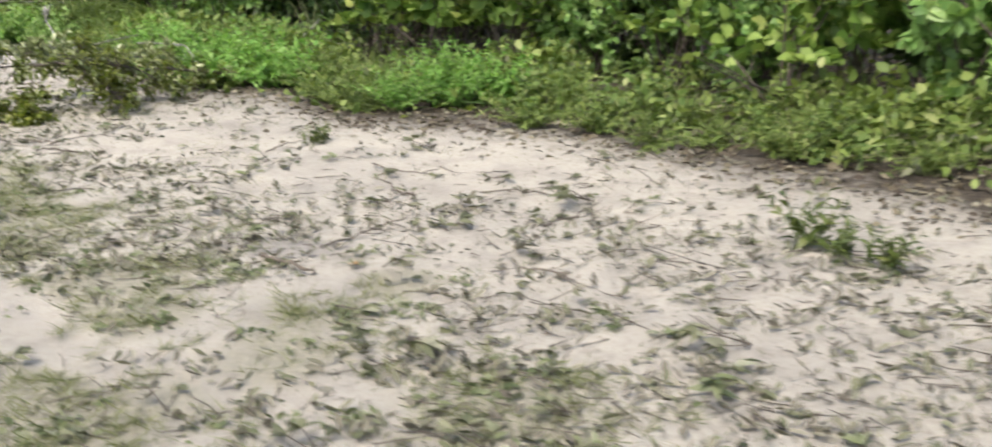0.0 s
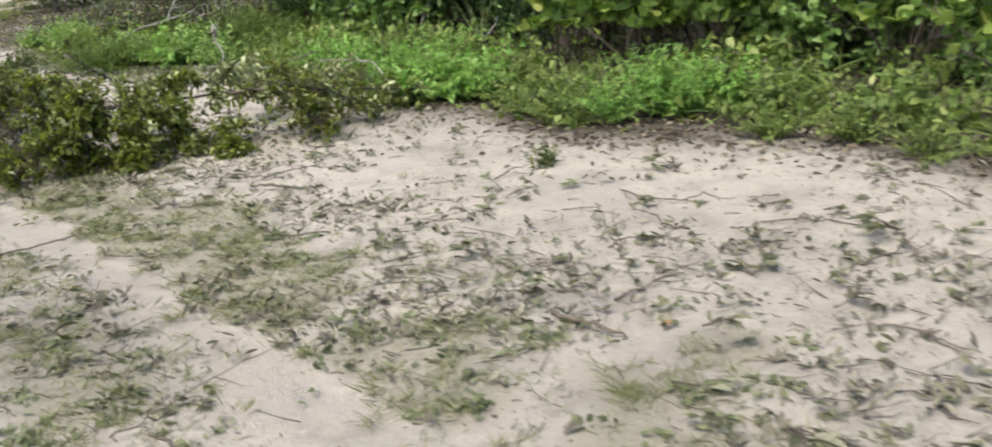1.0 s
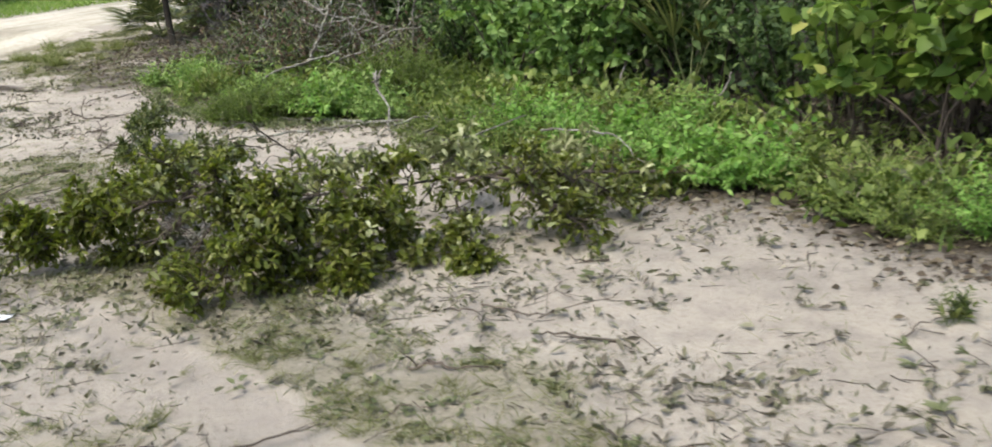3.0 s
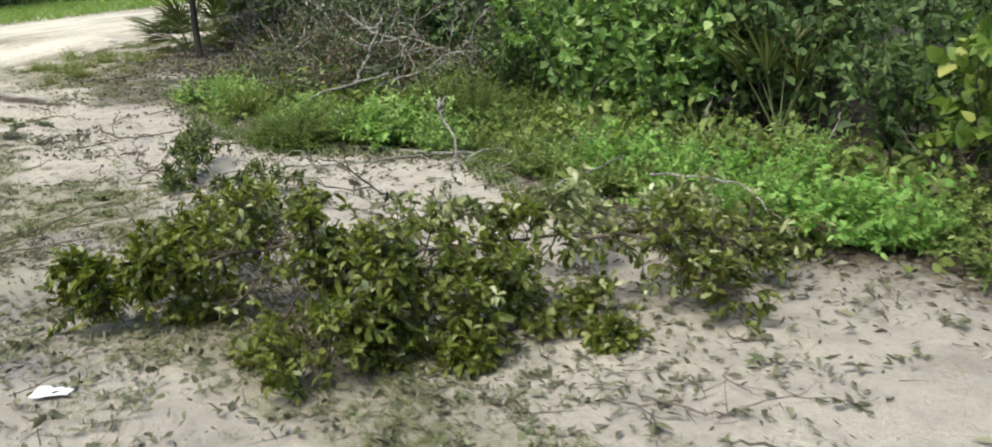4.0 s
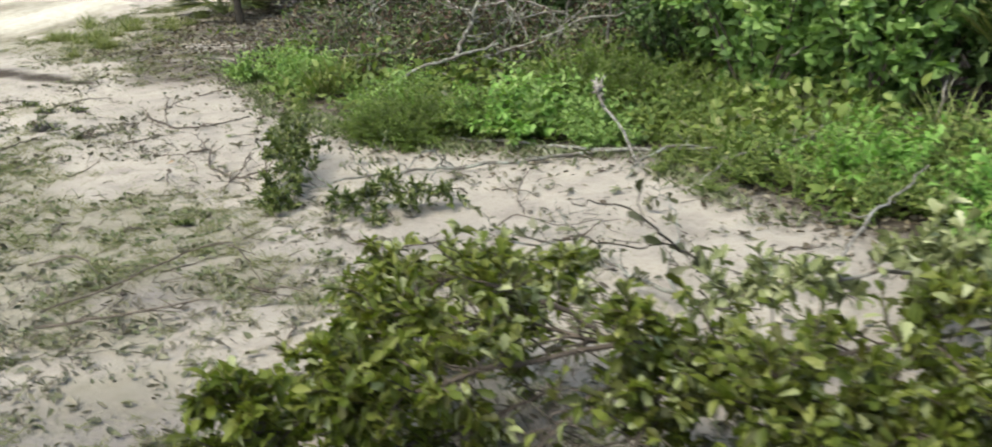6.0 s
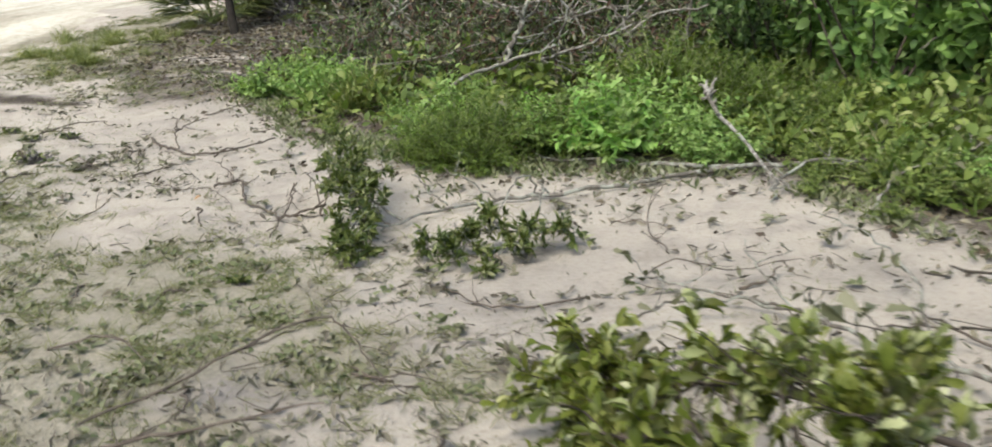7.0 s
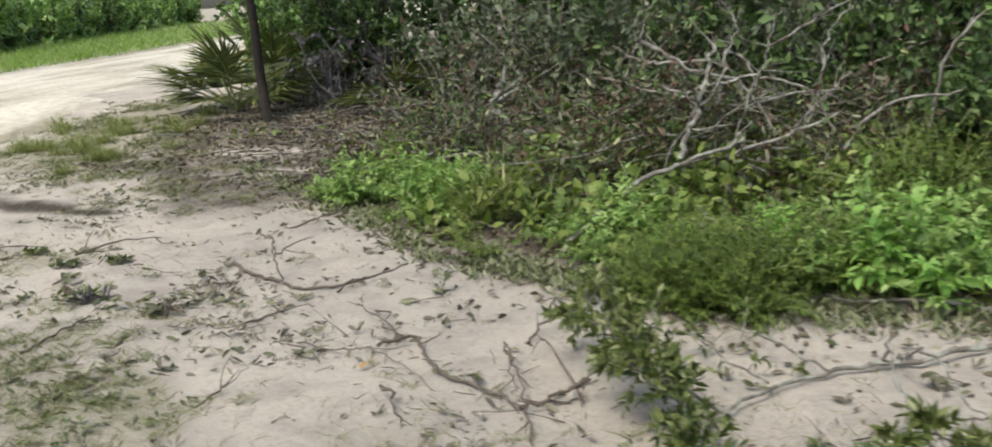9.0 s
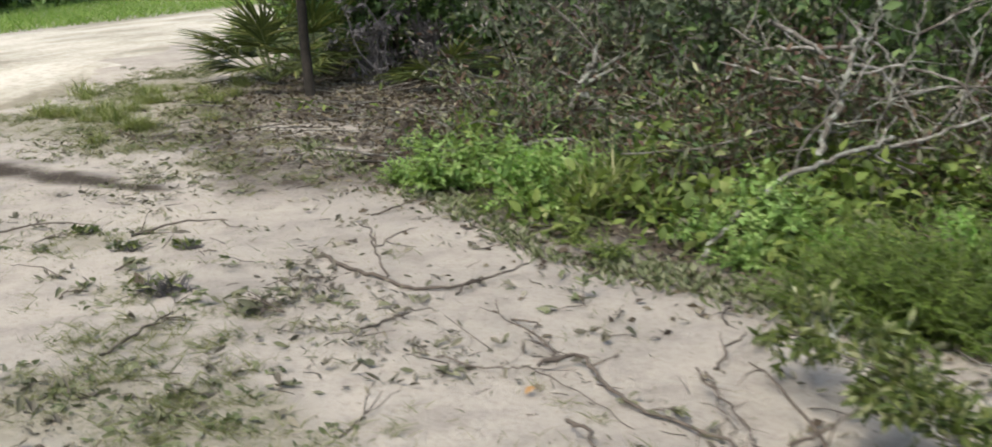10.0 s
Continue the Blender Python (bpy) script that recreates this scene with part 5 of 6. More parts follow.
dead_limb([(-6.9, 15.0, .2), (-6.5, 15.2, .45), (-6.1, 15.4, .75)], .018, .006, "grey dead limb in the brush heap", 55, 5)
dead_limb([(-7.0, 15.3, .95), (-6.85, 15.4, .9), (-6.8, 15.3, .7), (-7.0, 15.2, .6)], .010, .005, "curled grey dead limb in the brush heap", 56, 2)
for k, pts in enumerate([[(-6.93, 15.0, .1), (-6.93, 15.0, .5), (-6.8, 15.05, .8), (-6.71, 15.1, 1.05), (-6.63, 15.15, 1.25)],
                         [(-6.8, 15.0, .8), (-6.55, 14.95, .76), (-6.39, 14.9, .58), (-6.3, 14.85, .3)],
                         [(-7.1, 15.1, .2), (-7.05, 15.1, .7), (-7.01, 15.1, .95), (-6.92, 15.15, 1.15), (-7.04, 15.2, 1.3)],
                         [(-6.71, 15.1, 1.0), (-6.47, 15.1, 1.14), (-6.26, 15.2, 1.22), (-6.0, 15.4, 1.3)],
                         [(-7.52, 15.0, .5), (-7.23, 14.95, .44), (-6.97, 15.0, .6), (-6.68, 15.05, .72)],
                         [(-7.63, 14.9, .1), (-7.32, 14.9, .26), (-7.02, 15.0, .34), (-6.8, 15.1, .5)],
                         [(-6.5, 15.2, .3), (-6.35, 15.2, .7), (-6.3, 15.3, 1.0), (-6.1, 15.3, 1.25)]]):
    dead_limb(pts, .011, .005, "lichen-pale forked dead branch standing in the brush", 560 + k, 5, M_BRUSH if k % 2 else M_LICHEN, reach=.32)
for k, (pts, r) in enumerate([([(-7.6, 15.12, 1.16), (-7.24, 15.1, .95), (-6.91, 15.05, .82), (-6.7, 14.95, .5)], .017),
                              ([(-7.52, 15.0, .9), (-7.33, 14.98, .8), (-7.1, 15.0, .85), (-6.81, 15.02, .89)], .016),
                              ([(-7.5, 14.85, .2), (-7.43, 14.9, .38), (-7.2, 14.9, .71), (-7.02, 14.9, .97)], .014),
                              ([(-7.09, 14.8, .39), (-6.67, 14.78, .51), (-6.33, 14.8, .64)], .015),
                              ([(-6.4, 14.3, .5), (-6.21, 14.2, .76), (-5.71, 14.2, .84), (-5.34, 14.2, 1.01)], .010),
                              ([(-5.9, 14.3, .6), (-5.83, 14.2, 1.06), (-5.64, 14.2, 1.26), (-5.39, 14.2, 1.37)], .011)]):
    dead_limb([(x, y, z - .06) for x, y, z in pts], r, r * .5, "pale bark-stripped dead limb on top of the brush heap", 580 + k, 1, M_DEADWOOD, reach=.25)
dead_limb([(-8.98, 16.72, .05), (-8.8, 16.6, .34), (-8.7, 16.5, .56), (-8.64, 16.45, .66)], .045, .03, "grey weathered stump limb on leaf litter", 57, 4, M_LICHEN)
dead_limb([(-8.74, 16.5, .42), (-8.58, 16.4, .32), (-8.42, 16.3, .27), (-8.3, 16.25, .2)], .032, .012, "grey weathered broken limb beside the stump", 77, 3, M_LICHEN)
dead_limb([(-4.4, 13.4, .5), (-4.1, 13.6, .65), (-3.8, 13.9, .85)], .009, .004, "pale dead limb among green shrubs", 58, 3)
dead_limb([(-4.52, 9.25, .24), (-4.4, 9.55, .3), (-4.2, 9.95, .34), (-3.95, 10.45, .36)], .010, .005, "pale grey limb resting on low weeds", 66, 2, reach=.3)
dead_limb([(-3.75, 9.9, .34), (-3.4, 9.75, .36), (-3.15, 9.5, .34), (-2.95, 9.2, .22)], .009, .004, "pale grey limb resting on low weeds", 67, 3, reach=.3)
dead_limb([(-3.5, 12.7, .02), (-3.42, 12.8, .25), (-3.3, 13.0, .58)], .013, .007, "pale broken stick standing in the weeds", 68, 1)
dead_limb([(-5.1, 11.2, .05), (-4.9, 11.6, .12), (-4.5, 11.8, .2), (-4.2, 12.3, .22)], .008, .004, "thin grey dead twig lying over weeds", 69, 5)
dead_limb([(-2.6, 11.3, .1), (-2.45, 11.6, .3), (-2.35, 11.8, .45)], .014, .006, "pale broken stick in the weeds", 59, 1)


def brush_heap(cx, cy, rx, ry, top, sticks, leaves, seed, label):
    """Tangled dead wood and wilted leaves thrown on a heap."""
    gen = np.random.default_rng(seed)
    thing = empty("brush_heap", pose(cx, cy, gz(cx, cy)))
    wood, at = [], []
    for _ in range(sticks):
        a, r = gen.uniform(0, 2 * np.pi), math.sqrt(gen.random())
        x, y = r * math.cos(a) * rx, r * math.sin(a) * ry
        h = top * (1 - r ** 1.6) * gen.uniform(.05, 1.0)
        d = gen.normal(0, 1, 3) * (1, .8, .45)
        P = grow((x, y, h + .03), d, gen.uniform(.35, 1.2), gen, 6, -.03, .3)
        P[:, 2] = np.maximum(P[:, 2], ground_z(P[:, 0] + cx, P[:, 1] + cy) - gz(cx, cy) + .02)
        r0 = gen.choice([.004, .006, .010, .016], p=[.4, .35, .18, .07])
        wood.append(tube(P, [r0, r0 * .5], 5))
        at.append(P[gen.integers(0, 7, 6)])
    v, f = joined(*wood)
    tagged(part("stick_tangle", mesh_of("sticks", v, f, M_BRUSH, True), thing, "grey tangled sticks"), kind="stuff")
    at = np.concatenate(at)
    for mat, share, nm in ((M_HEAP, .8, "wilted_foliage"), (M_FOREST, .45, "green_foliage"), (M_RUST, .45, "brown_foliage"), (M_PALEOAK, .10, "pale_foliage")):
        n = int(leaves * share)
        p = at[gen.integers(0, len(at), n)] + gen.normal(0, .07, (n, 3))
        p[:, 2] = np.maximum(p[:, 2], ground_z(p[:, 0] + cx, p[:, 1] + cy) - gz(cx, cy) + .02)
        v, f = strewn(LEAF_LITTER, p, gen.normal(0, 1, (n, 3)), unit(gen.normal(0, 1, (n, 3)) + (0, 0, .7)), gen.uniform(.035, .08, n))
        tagged(part(nm, mesh_of(nm, v, f, mat, True), thing), kind="stuff")
    tagged(thing, label, "brush heap", group="brush heaps")


brush_heap(-7.2, 15.6, 1.3, 1.0, .95, 170, 8200, 61, "tangled heap of grey dead sticks and wilted leaves")
brush_heap(-8.7, 16.6, 1.1, .9, .5, 150, 4600, 62, "low heap of dead sticks and wilted leaves")
brush_heap(-5.8, 15.6, 1.0, .8, .8, 150, 5400, 63, "heap of grey dead sticks among shrubs")
brush_heap(-8.2, 18.0, 1.6, 1.0, .9, 180, 4200, 64, "heap of dead twigs and wilted leaves under trees")


# ---------------------------------------------------------------- what covers the ground
def sown(n, gen, box, accept):
    """n places within box = (x0, x1, y0, y1), kept by a chance that depends on the place."""
    out, total = [], 0
    while total < n:
        x, y = gen.uniform(box[0], box[1], 4 * n), gen.uniform(box[2], box[3], 4 * n)
        k = gen.random(4 * n) < accept(x, y)
        out.append(np.stack([x[k], y[k]], -1))
        total += int(k.sum())
        if total == 0:
            break
    return np.concatenate(out)[:n]


def on_ground(p, lift=0.0):
    return np.concatenate([p, (ground_z(p[:, 0], p[:, 1]) + lift)[:, None]], -1)


def cover(name, label, template, places, mat, gen, size, upright=0.0, flat=1.0, category="leaf litter"):
    n = len(places)
    a = gen.uniform(0, 2 * np.pi, n)
    way = np.stack([np.cos(a), np.sin(a), np.full(n, upright) + gen.normal(0, .2, n)], -1)
    nor = unit(gen.normal(0, 1, (n, 3)) * (1 - flat) + (0, 0, 1))
    v, f = strewn(template, places, way, nor, gen.uniform(size[0], size[1], n))
    ob = new(name, mesh_of(name, v, f, mat, True))
    tagged(ob, label, category, kind="stuff")


def on_sand(x, y):
    return np.clip(-behind(x, y) * 4 + 1.2, 0, 1)


g1 = np.random.default_rng(77)


def litter_chance(x, y):
    d = behind(x, y)
    band = np.clip((-d - .5) / 1.2, .12, 1) * np.clip((7.5 + d) / 1.5, .1, 1)
    rich = np.interp(x, [-11.0, -9.0, -7.5, -4.5, -3.0, 2.0], [.36, .5, .62, .75, .9, .9])
    clean = 1 - .85 * np.exp(-(((x + 2.6) / 1.9) ** 2 + ((y - 7.7 + .75 * (x + 2.75)) / 1.1) ** 2))
    fade = np.clip((y - 1.9 + 1.6 * (field(x, y, .8, 57) - .5)) / .9, 0, 1) * np.clip((3.2 - x + 1.6 * (field(x, y, .8, 58) - .5)) / .9, 0, 1)
    return clean * fade * (1 - .85 * on_track(x, y)) * on_sand(x, y) * (.04 + band * rich * np.clip((field(x, y, .9, 51) - .40) * 2.8 + .22 * (x > -4), 0, 1) * (1 - .6 * np.exp(-(((x + 1.3) / 1.3) ** 2 + ((y - 5.7) / .8) ** 2)))
                                              + .3 * np.exp(-(((x + 7.2) / .6) ** 2 + ((y - 8.4) / .6) ** 2)) * np.clip((field(x, y, .4, 54) - .25) * 2.4, .1, 1)
                                              + .45 * np.exp(-(((x - .4) / .7) ** 2 + ((y - 5.9) / .45) ** 2)) * np.clip((field(x, y, .4, 53) - .3) * 2.4, .1, 1)
                                              + .55 * np.clip((x + 1.0) / .8, 0, 1) * np.clip((4.7 - y) / .8, 0, 1) * np.clip((field(x, y, .4, 52) - .22) * 2.4, .1, 1))


def clustered(n, gen, per, reach):
    """Places in loose handfuls, as wind and feet leave them."""
    c = sown(max(1, n // per), gen, SAND_BOX, litter_chance)
    k = gen.integers(0, len(c), n)
    a = gen.uniform(0, np.pi, len(c))
    u, v = gen.normal(0, reach, n), gen.normal(0, reach * .35, n)
    return np.stack([c[k, 0] + u * np.cos(a[k]) - v * np.sin(a[k]), c[k, 1] + u * np.sin(a[k]) + v * np.cos(a[k])], -1)


SAND_BOX = (-13.5, 3.6, 1.2, 18.0)
cover("fallen_leaves", "scattered dry grey-green leaf scraps on the sand", LEAF_LITTER, on_ground(clustered(10500, g1, 8, .09), .008), M_LITTER, g1, (.016, .068), .12, .5)
cover("leaf_crumbs", "fine crumbs of dry leaf on the sand", CRUMB, on_ground(sown(19000, g1, SAND_BOX, litter_chance), .006), M_LITTER, g1, (.01, .033), .12, .6)


def sprigs(n, gen):
    """Points from which a few leaves fan out, as on a shed oak sprig."""
    c = sown(n, gen, SAND_BOX, litter_chance)
    return np.repeat(c, gen.integers(2, 6, len(c)), 0) + 0.0


cover("fallen_oak_sprigs", "shed sprigs of wilted oak leaves on the sand", LEAF_OAK, on_ground(sprigs(440, g1), .014), M_OLIVE, g1, (.03, .064), .25, .5)
cover("fallen_dry_sprigs", "shed sprigs of dry grey leaves on the sand", LEAF_LITTER, on_ground(sprigs(620, g1), .012), M_LITTER, g1, (.03, .066), .25, .5)


def under_branch(x, y):
    return np.exp(-(((x + 5.2) / 2.0) ** 2 + ((y - 8.0 - .12 * (x + 5.2)) / 1.1) ** 2)) * (behind(x, y) < 0)


cover("shed_oak_leaves", "shed olive oak leaves on the sand round the fallen branch", LEAF_OAK, on_ground(sown(1300, g1, (-8.2, -2.4, 6.0, 10.4), under_branch), .012), M_OLIVE, g1, (.035, .075), .2, .5)
cover("shed_dry_leaves", "dry grey leaf scraps round the fallen branch", LEAF_LITTER, on_ground(sown(2000, g1, (-8.2, -2.4, 6.0, 10.4), under_branch), .01), M_LITTER, g1, (.02, .06), .2, .5)


def twig_litter(n, seed):
    gen = np.random.default_rng(seed)
    p = on_ground(sown(n, gen, SAND_BOX, litter_chance), .006)
    pieces = []
    for q in p:
        a, s = gen.uniform(0, 2 * np.pi), gen.gamma(2.0, .035) + .02
        t = np.array([math.cos(a), math.sin(a), gen.uniform(0, .25)])
        P = np.array([q, q + t * s * .5 + gen.normal(0, .006, 3) * (1, 1, .3), q + t * s])
        pieces.append(tube(P, [.0028, .0014], 4))
    v, f = joined(*pieces)
    tagged(new("twig_litter", mesh_of("twig_litter", v, f, M_BARK, True)), "tiny dry twig bits scattered on the sand", "twig litter", kind="stuff")


twig_litter(2600, 91)


def edge_litter(x, y):
    d = behind(x, y)
    return np.where(d > 0, np.exp(-np.maximum(d, 0) / 3.5), np.exp(np.minimum(d, 0) / np.where(x < -5.5, .3, .18))) * (x > -12.8) * (1 - .85 * swept(x, y))


cover("brown_leaf_litter", "brown leaf litter on dark soil under the thicket", LEAF_FAR, on_ground(sown(27000, g1, (-13, 4.5, 3.5, 22), edge_litter), .01), M_BROWN, g1, (.025, .07), .1, .5)


def edge_scraps(x, y):
    d = behind(x, y)
    return np.exp(-((d + .12) / .16) ** 2) * (x < -4.2) * np.clip((field(x, y, .4, 78) - .3) * 3, .05, 1)


cover("edge_scraps", "low grey-green leaf scraps along the weeds' edge", LEAF_LITTER, on_ground(sown(3700, g1, (-11, -4.2, 10.5, 17), edge_scraps), .012), M_PATCH, g1, (.025, .07), .45, .4)


def debris_chance(x, y):
    return np.exp(-(((x + 10.6) / 1.5) ** 2 + ((y - 18.0 + .35 * (x + 10.6)) / 1.5) ** 2)) * np.clip((field(x, y, .6, 75) - .3) * 3, .1, 1) * (1 - .8 * swept(x, y))


def thicket_debris(n, seed):
    """Broken sticks that lie on the leaf litter round the slim tree."""
    gen = np.random.default_rng(seed)
    p = on_ground(sown(n, gen, (-13, -8.2, 15.8, 20.6), debris_chance), .008)
    pieces = []
    for q in p:
        a, s = gen.uniform(0, 2 * np.pi), gen.uniform(.12, .6)
        t = np.array([math.cos(a), math.sin(a) * .6, gen.uniform(0, .18)])
        P = np.array([q, q + t * s * .5 + gen.normal(0, .02, 3) * (1, 1, .3), q + t * s])
        r = gen.uniform(.004, .012)
        pieces.append(tube(P, [r, r * .6], 5))
    v, f = joined(*pieces)
    tagged(new("stick_litter", mesh_of("stick_litter", v, f, M_BRUSH, True)), "broken grey sticks on leaf litter under the palmetto", "stick litter", kind="stuff")


thicket_debris(330, 93)
cover("dry_leaf_scraps", "dry grey and brown leaf scraps under the palmetto", LEAF_LITTER, on_ground(sown(2200, g1, (-13, -8.2, 15.8, 20.6), debris_chance), .012), M_BROWN, g1, (.03, .085), .15, .5)
cover("pale_leaf_scraps", "pale dried leaf scraps under the palmetto", LEAF_LITTER, on_ground(sown(500, g1, (-13, -8.2, 15.8, 20.6), debris_chance), .016), M_LITTER, g1, (.03, .09), .15, .5)


def grass_chance(x, y):
    return np.clip(grassiness(x, y) * 1.2 * np.clip((field(x, y, .35, 61) - .25) * 2.2, 0.05, 1), 0, 1) * np.clip(-behind(x, y) * 3 + .8, .15, 1) * (1 - .95 * on_track(x, y))


def tufted(n, gen, per, reach, box, accept):
    c = sown(n // per, gen, box, accept)
    k = gen.integers(0, len(c), n)
    return c[k] + gen.normal(0, reach, (n, 2))


cover("thin_grass", "thin olive grass growing in patches on the sand", BLADE, on_ground(tufted(70000, g1, 18, .022, (-16.5, 3.2, 2.2, 22.0), grass_chance), -.003), M_GRASS, g1, (.03, .10), .6, .3, "grass")
cover("patch_weeds", "small creeping weed leaves among the thin grass", LEAF_SMALL, on_ground(tufted(9000, g1, 12, .04, (-16.5, 3.2, 2.2, 22.0), grass_chance), .006), M_PATCH, g1, (.02, .05), .35, .5, "weed")


def ragged(x, y):
    return (1 - .9 * on_track(x, y)) * on_sand(x, y) * np.clip((field(x, y, .7, 66) - .45) * 1.6, 0, .6) * np.clip(1.2 - np.abs(behind(x, y) + 3.0) / 3, .05, 1)


cover("grass_wisps", "single grass wisps scattered over the sand", BLADE, on_ground(sown(9000, g1, SAND_BOX, ragged), -.003), M_GRASS, g1, (.03, .09), .6, .3, "grass")


def verge_chance(x, y):
    return np.where(x < -21.2 - .012 * (y - 30), np.exp((x + 21) / 30), 0) * np.exp(-np.maximum(y - 26, 0) / 30)


cover("verge_grass", "bright green grass verge beyond the road", VERGE_BLADE, on_ground(sown(42000, g1, (-44, -21, 12, 90), verge_chance), 0), M_VERGE, g1, (.25, .5), 1.0, .3, "grass")


def under_chance(x, y):
    d = behind(x, y) - .32 * np.clip(x + 1.0, 0, 1)
    sparse = np.where(x < -9.7, .02, 1.0) * np.where((x < -8.4) & (d > 1.1), .15, 1.0)
    return np.where(d > .05, np.clip(d * 1.8, 0.1, 1) * np.exp(-np.maximum(d - 2.5, 0) / 1.5), 0) * sparse * (x > -12.2) * np.clip((field(x, y, .75, 55) - .43) * 6, .05, 1) * np.where(x > -3.8, np.exp(-np.maximum(d - 1.3, 0) / .5), 1.0)


def undergrowth(name, label, n, leaf, mat, size, top, seed):
    gen = np.random.default_rng(seed)
    p = on_ground(sown(n, gen, (-12.5, 4.3, 4.0, 20.5), under_chance))
    d = behind(p[:, 0], p[:, 1])
    h = top * np.clip(.25 + d * .5, .15, 1) * (0.35 + .9 * field(p[:, 0], p[:, 1], .8, seed))
    p[:, 2] += .015 + h * gen.random(n) ** 1.3
    n = len(p)
    v, f = strewn(leaf, p, unit(gen.normal(0, 1, (n, 3)) + (0, 0, .25)), unit(gen.normal(0, .5, (n, 3)) + (0, 0, 1)), gen.uniform(size[0], size[1], n))
    tagged(new(name, mesh_of(name, v, f, mat, True)), label, "undergrowth", kind="stuff")


undergrowth("low_weeds", "low mixed green weeds covering the soil", 12500, LEAF_SMALL, M_LOWHERB, (.05, .10), .38, 81)
undergrowth("creeping_vines", "creeping green vine leaves over the soil", 7000, LEAF_BROAD, M_LOWHERB, (.06, .11), .45, 82)
undergrowth("grassy_weeds", "tall green grass blades among the weeds", 7000, blade_outline([.02, .022, .016, .002], .4, .5), M_HERB, (.2, .4), .12, 83)


undergrowth("pale_grass", "pale straw-green grass blades standing among weeds", 800, blade_outline([.016, .018, .013, .002], .4, .45), M_STRAW, (.22, .42), .06, 85)
undergrowth("wilted_weeds", "wilted olive-brown weeds between green ones", 5000, LEAF_OAK, M_OLIVE, (.05, .10), .3, 86)


def thicket_fill(n, seed):
    """The leafy inside of the thicket, from the ground up to above eye height."""
    gen = np.random.default_rng(seed)
    p = on_ground(sown(n, gen, (-12.0, 5.5, 5.0, 24.0), lambda x, y: np.where((behind(x, y) > 2.6) & (behind(x, y) < 6.5), 1.0, 0) * (x > -11.2) * np.where((x < -8.0) & (behind(x, y) < 3.6), 0, 1)))
    p[:, 2] += 2.3 * gen.random(n) ** .8 * (.4 + .8 * field(p[:, 0], p[:, 1], 1.0, 19))
    v, f = strewn(LEAF_FAR, p, unit(gen.normal(0, 1, (n, 3)) + (0, 0, -.2)), unit(gen.normal(0, .6, (n, 3)) + (0, -.3, .9)), gen.uniform(.08, .15, n))
    tagged(new("thicket_foliage", mesh_of("thicket_foliage", v, f, M_FOREST, True)), "dense dark green foliage inside the thicket", "foliage", kind="stuff")


thicket_fill(18000, 84)


# ---------------------------------------------------------------- sticks on the sand
def sand_stick(points, r, seed, forks=2, mat=M_BARK, label="thin brown twig lying on pale sand", reach=.18):
    gen = np.random.default_rng(seed)
    pts = [(x, y, gz(x, y) + z + r) for x, y, z in points]
    base = np.array(pts[0]) - (0, 0, r)
    thing = empty("twig", pose(*base))
    P = bent(pts, 5, .008, gen)
    P[:, 2] = np.maximum(P[:, 2], ground_z(P[:, 0], P[:, 1]) + r * .6)
    v, f = tube(P - base, [r, r * .8, r * .4], 6)
    part("stem", mesh_of("stem", v, f, mat, True), thing)
    for _ in range(forks):
        i = gen.integers(1, len(P) - 1)
        Q = grow(P[i], unit(P[i + 1] - P[i]) + unit(gen.normal(0, 1, 3) * (1, 1, .5)) * .8, reach * gen.uniform(.5, 1.2), gen, 4, .03, .25)
        Q[:, 2] = np.maximum(Q[:, 2], ground_z(Q[:, 0], Q[:, 1]) + r * .5)
        v, f = tube(Q - base, [r * .6, r * .25], 5)
        part("fork", mesh_of("fork", v, f, mat, True), thing)
    return tagged(thing, label, "twig", group="twigs on the sand")


STICKS_FORKED = [
    ([(-10.16, 13.87, 0), (-9.98, 13.62, 0), (-9.75, 13.42, 0), (-9.5, 13.25, 0), (-9.25, 13.4, .01), (-9.03, 13.62, .03)], .018, 1),
    ([(-9.72, 13.4, .02), (-9.8, 13.55, .1), (-9.86, 13.75, .16), (-9.95, 13.85, .18)], .009, 2),
    ([(-9.8, 13.6, .12), (-9.7, 13.75, .16), (-9.62, 13.8, .17)], .007, 1),
    ([(-9.72, 12.65, 0), (-9.62, 12.78, .01), (-9.52, 12.88, .02), (-9.4, 12.9, .02)], .008, 1),
    ([(-9.34, 12.33, .01), (-9.09, 12.2, .02), (-8.96, 12.18, .03), (-8.84, 12.07, .02), (-8.6, 11.71, 0)], .006, 2),
    ([(-8.93, 12.2, .03), (-8.78, 12.27, .04), (-8.68, 12.07, .02), (-8.57, 11.86, .01), (-8.31, 11.6, .01), (-8.2, 11.35, .02), (-8.18, 11.15, 0)], .013, 3),
]
STICKS_FAR = [
    ([(-9, 12.59, .03), (-8.92, 12.42, .03), (-8.84, 12.3, .03)], .005, 2),
    ([(-8.35, 12.12, .06), (-8.31, 11.88, .04), (-8.27, 11.66, .01)], .007, 3),
    ([(-8, 11.5, .02), (-8.1, 11.75, .1), (-8.2, 11.9, .16)], .01, 2),
    ([(-9.57, 11.62, 0), (-9.52, 11.75, .01), (-9.47, 11.9, .05)], .007, 2),
    ([(-8.86, 12.3, .01), (-8.95, 12.55, .03), (-9.15, 12.8, .06)], .009, 3),
    ([(-8.6, 9.7, 0), (-8.35, 9.7, .06), (-8.1, 9.55, .02)], .009, 2),
    ([(-8.1, 9.05, .02), (-7.75, 9.22, .12), (-7.36, 9.44, .25), (-7.2, 9.4, .16), (-7.08, 9.3, .05)], .008, 4),
]
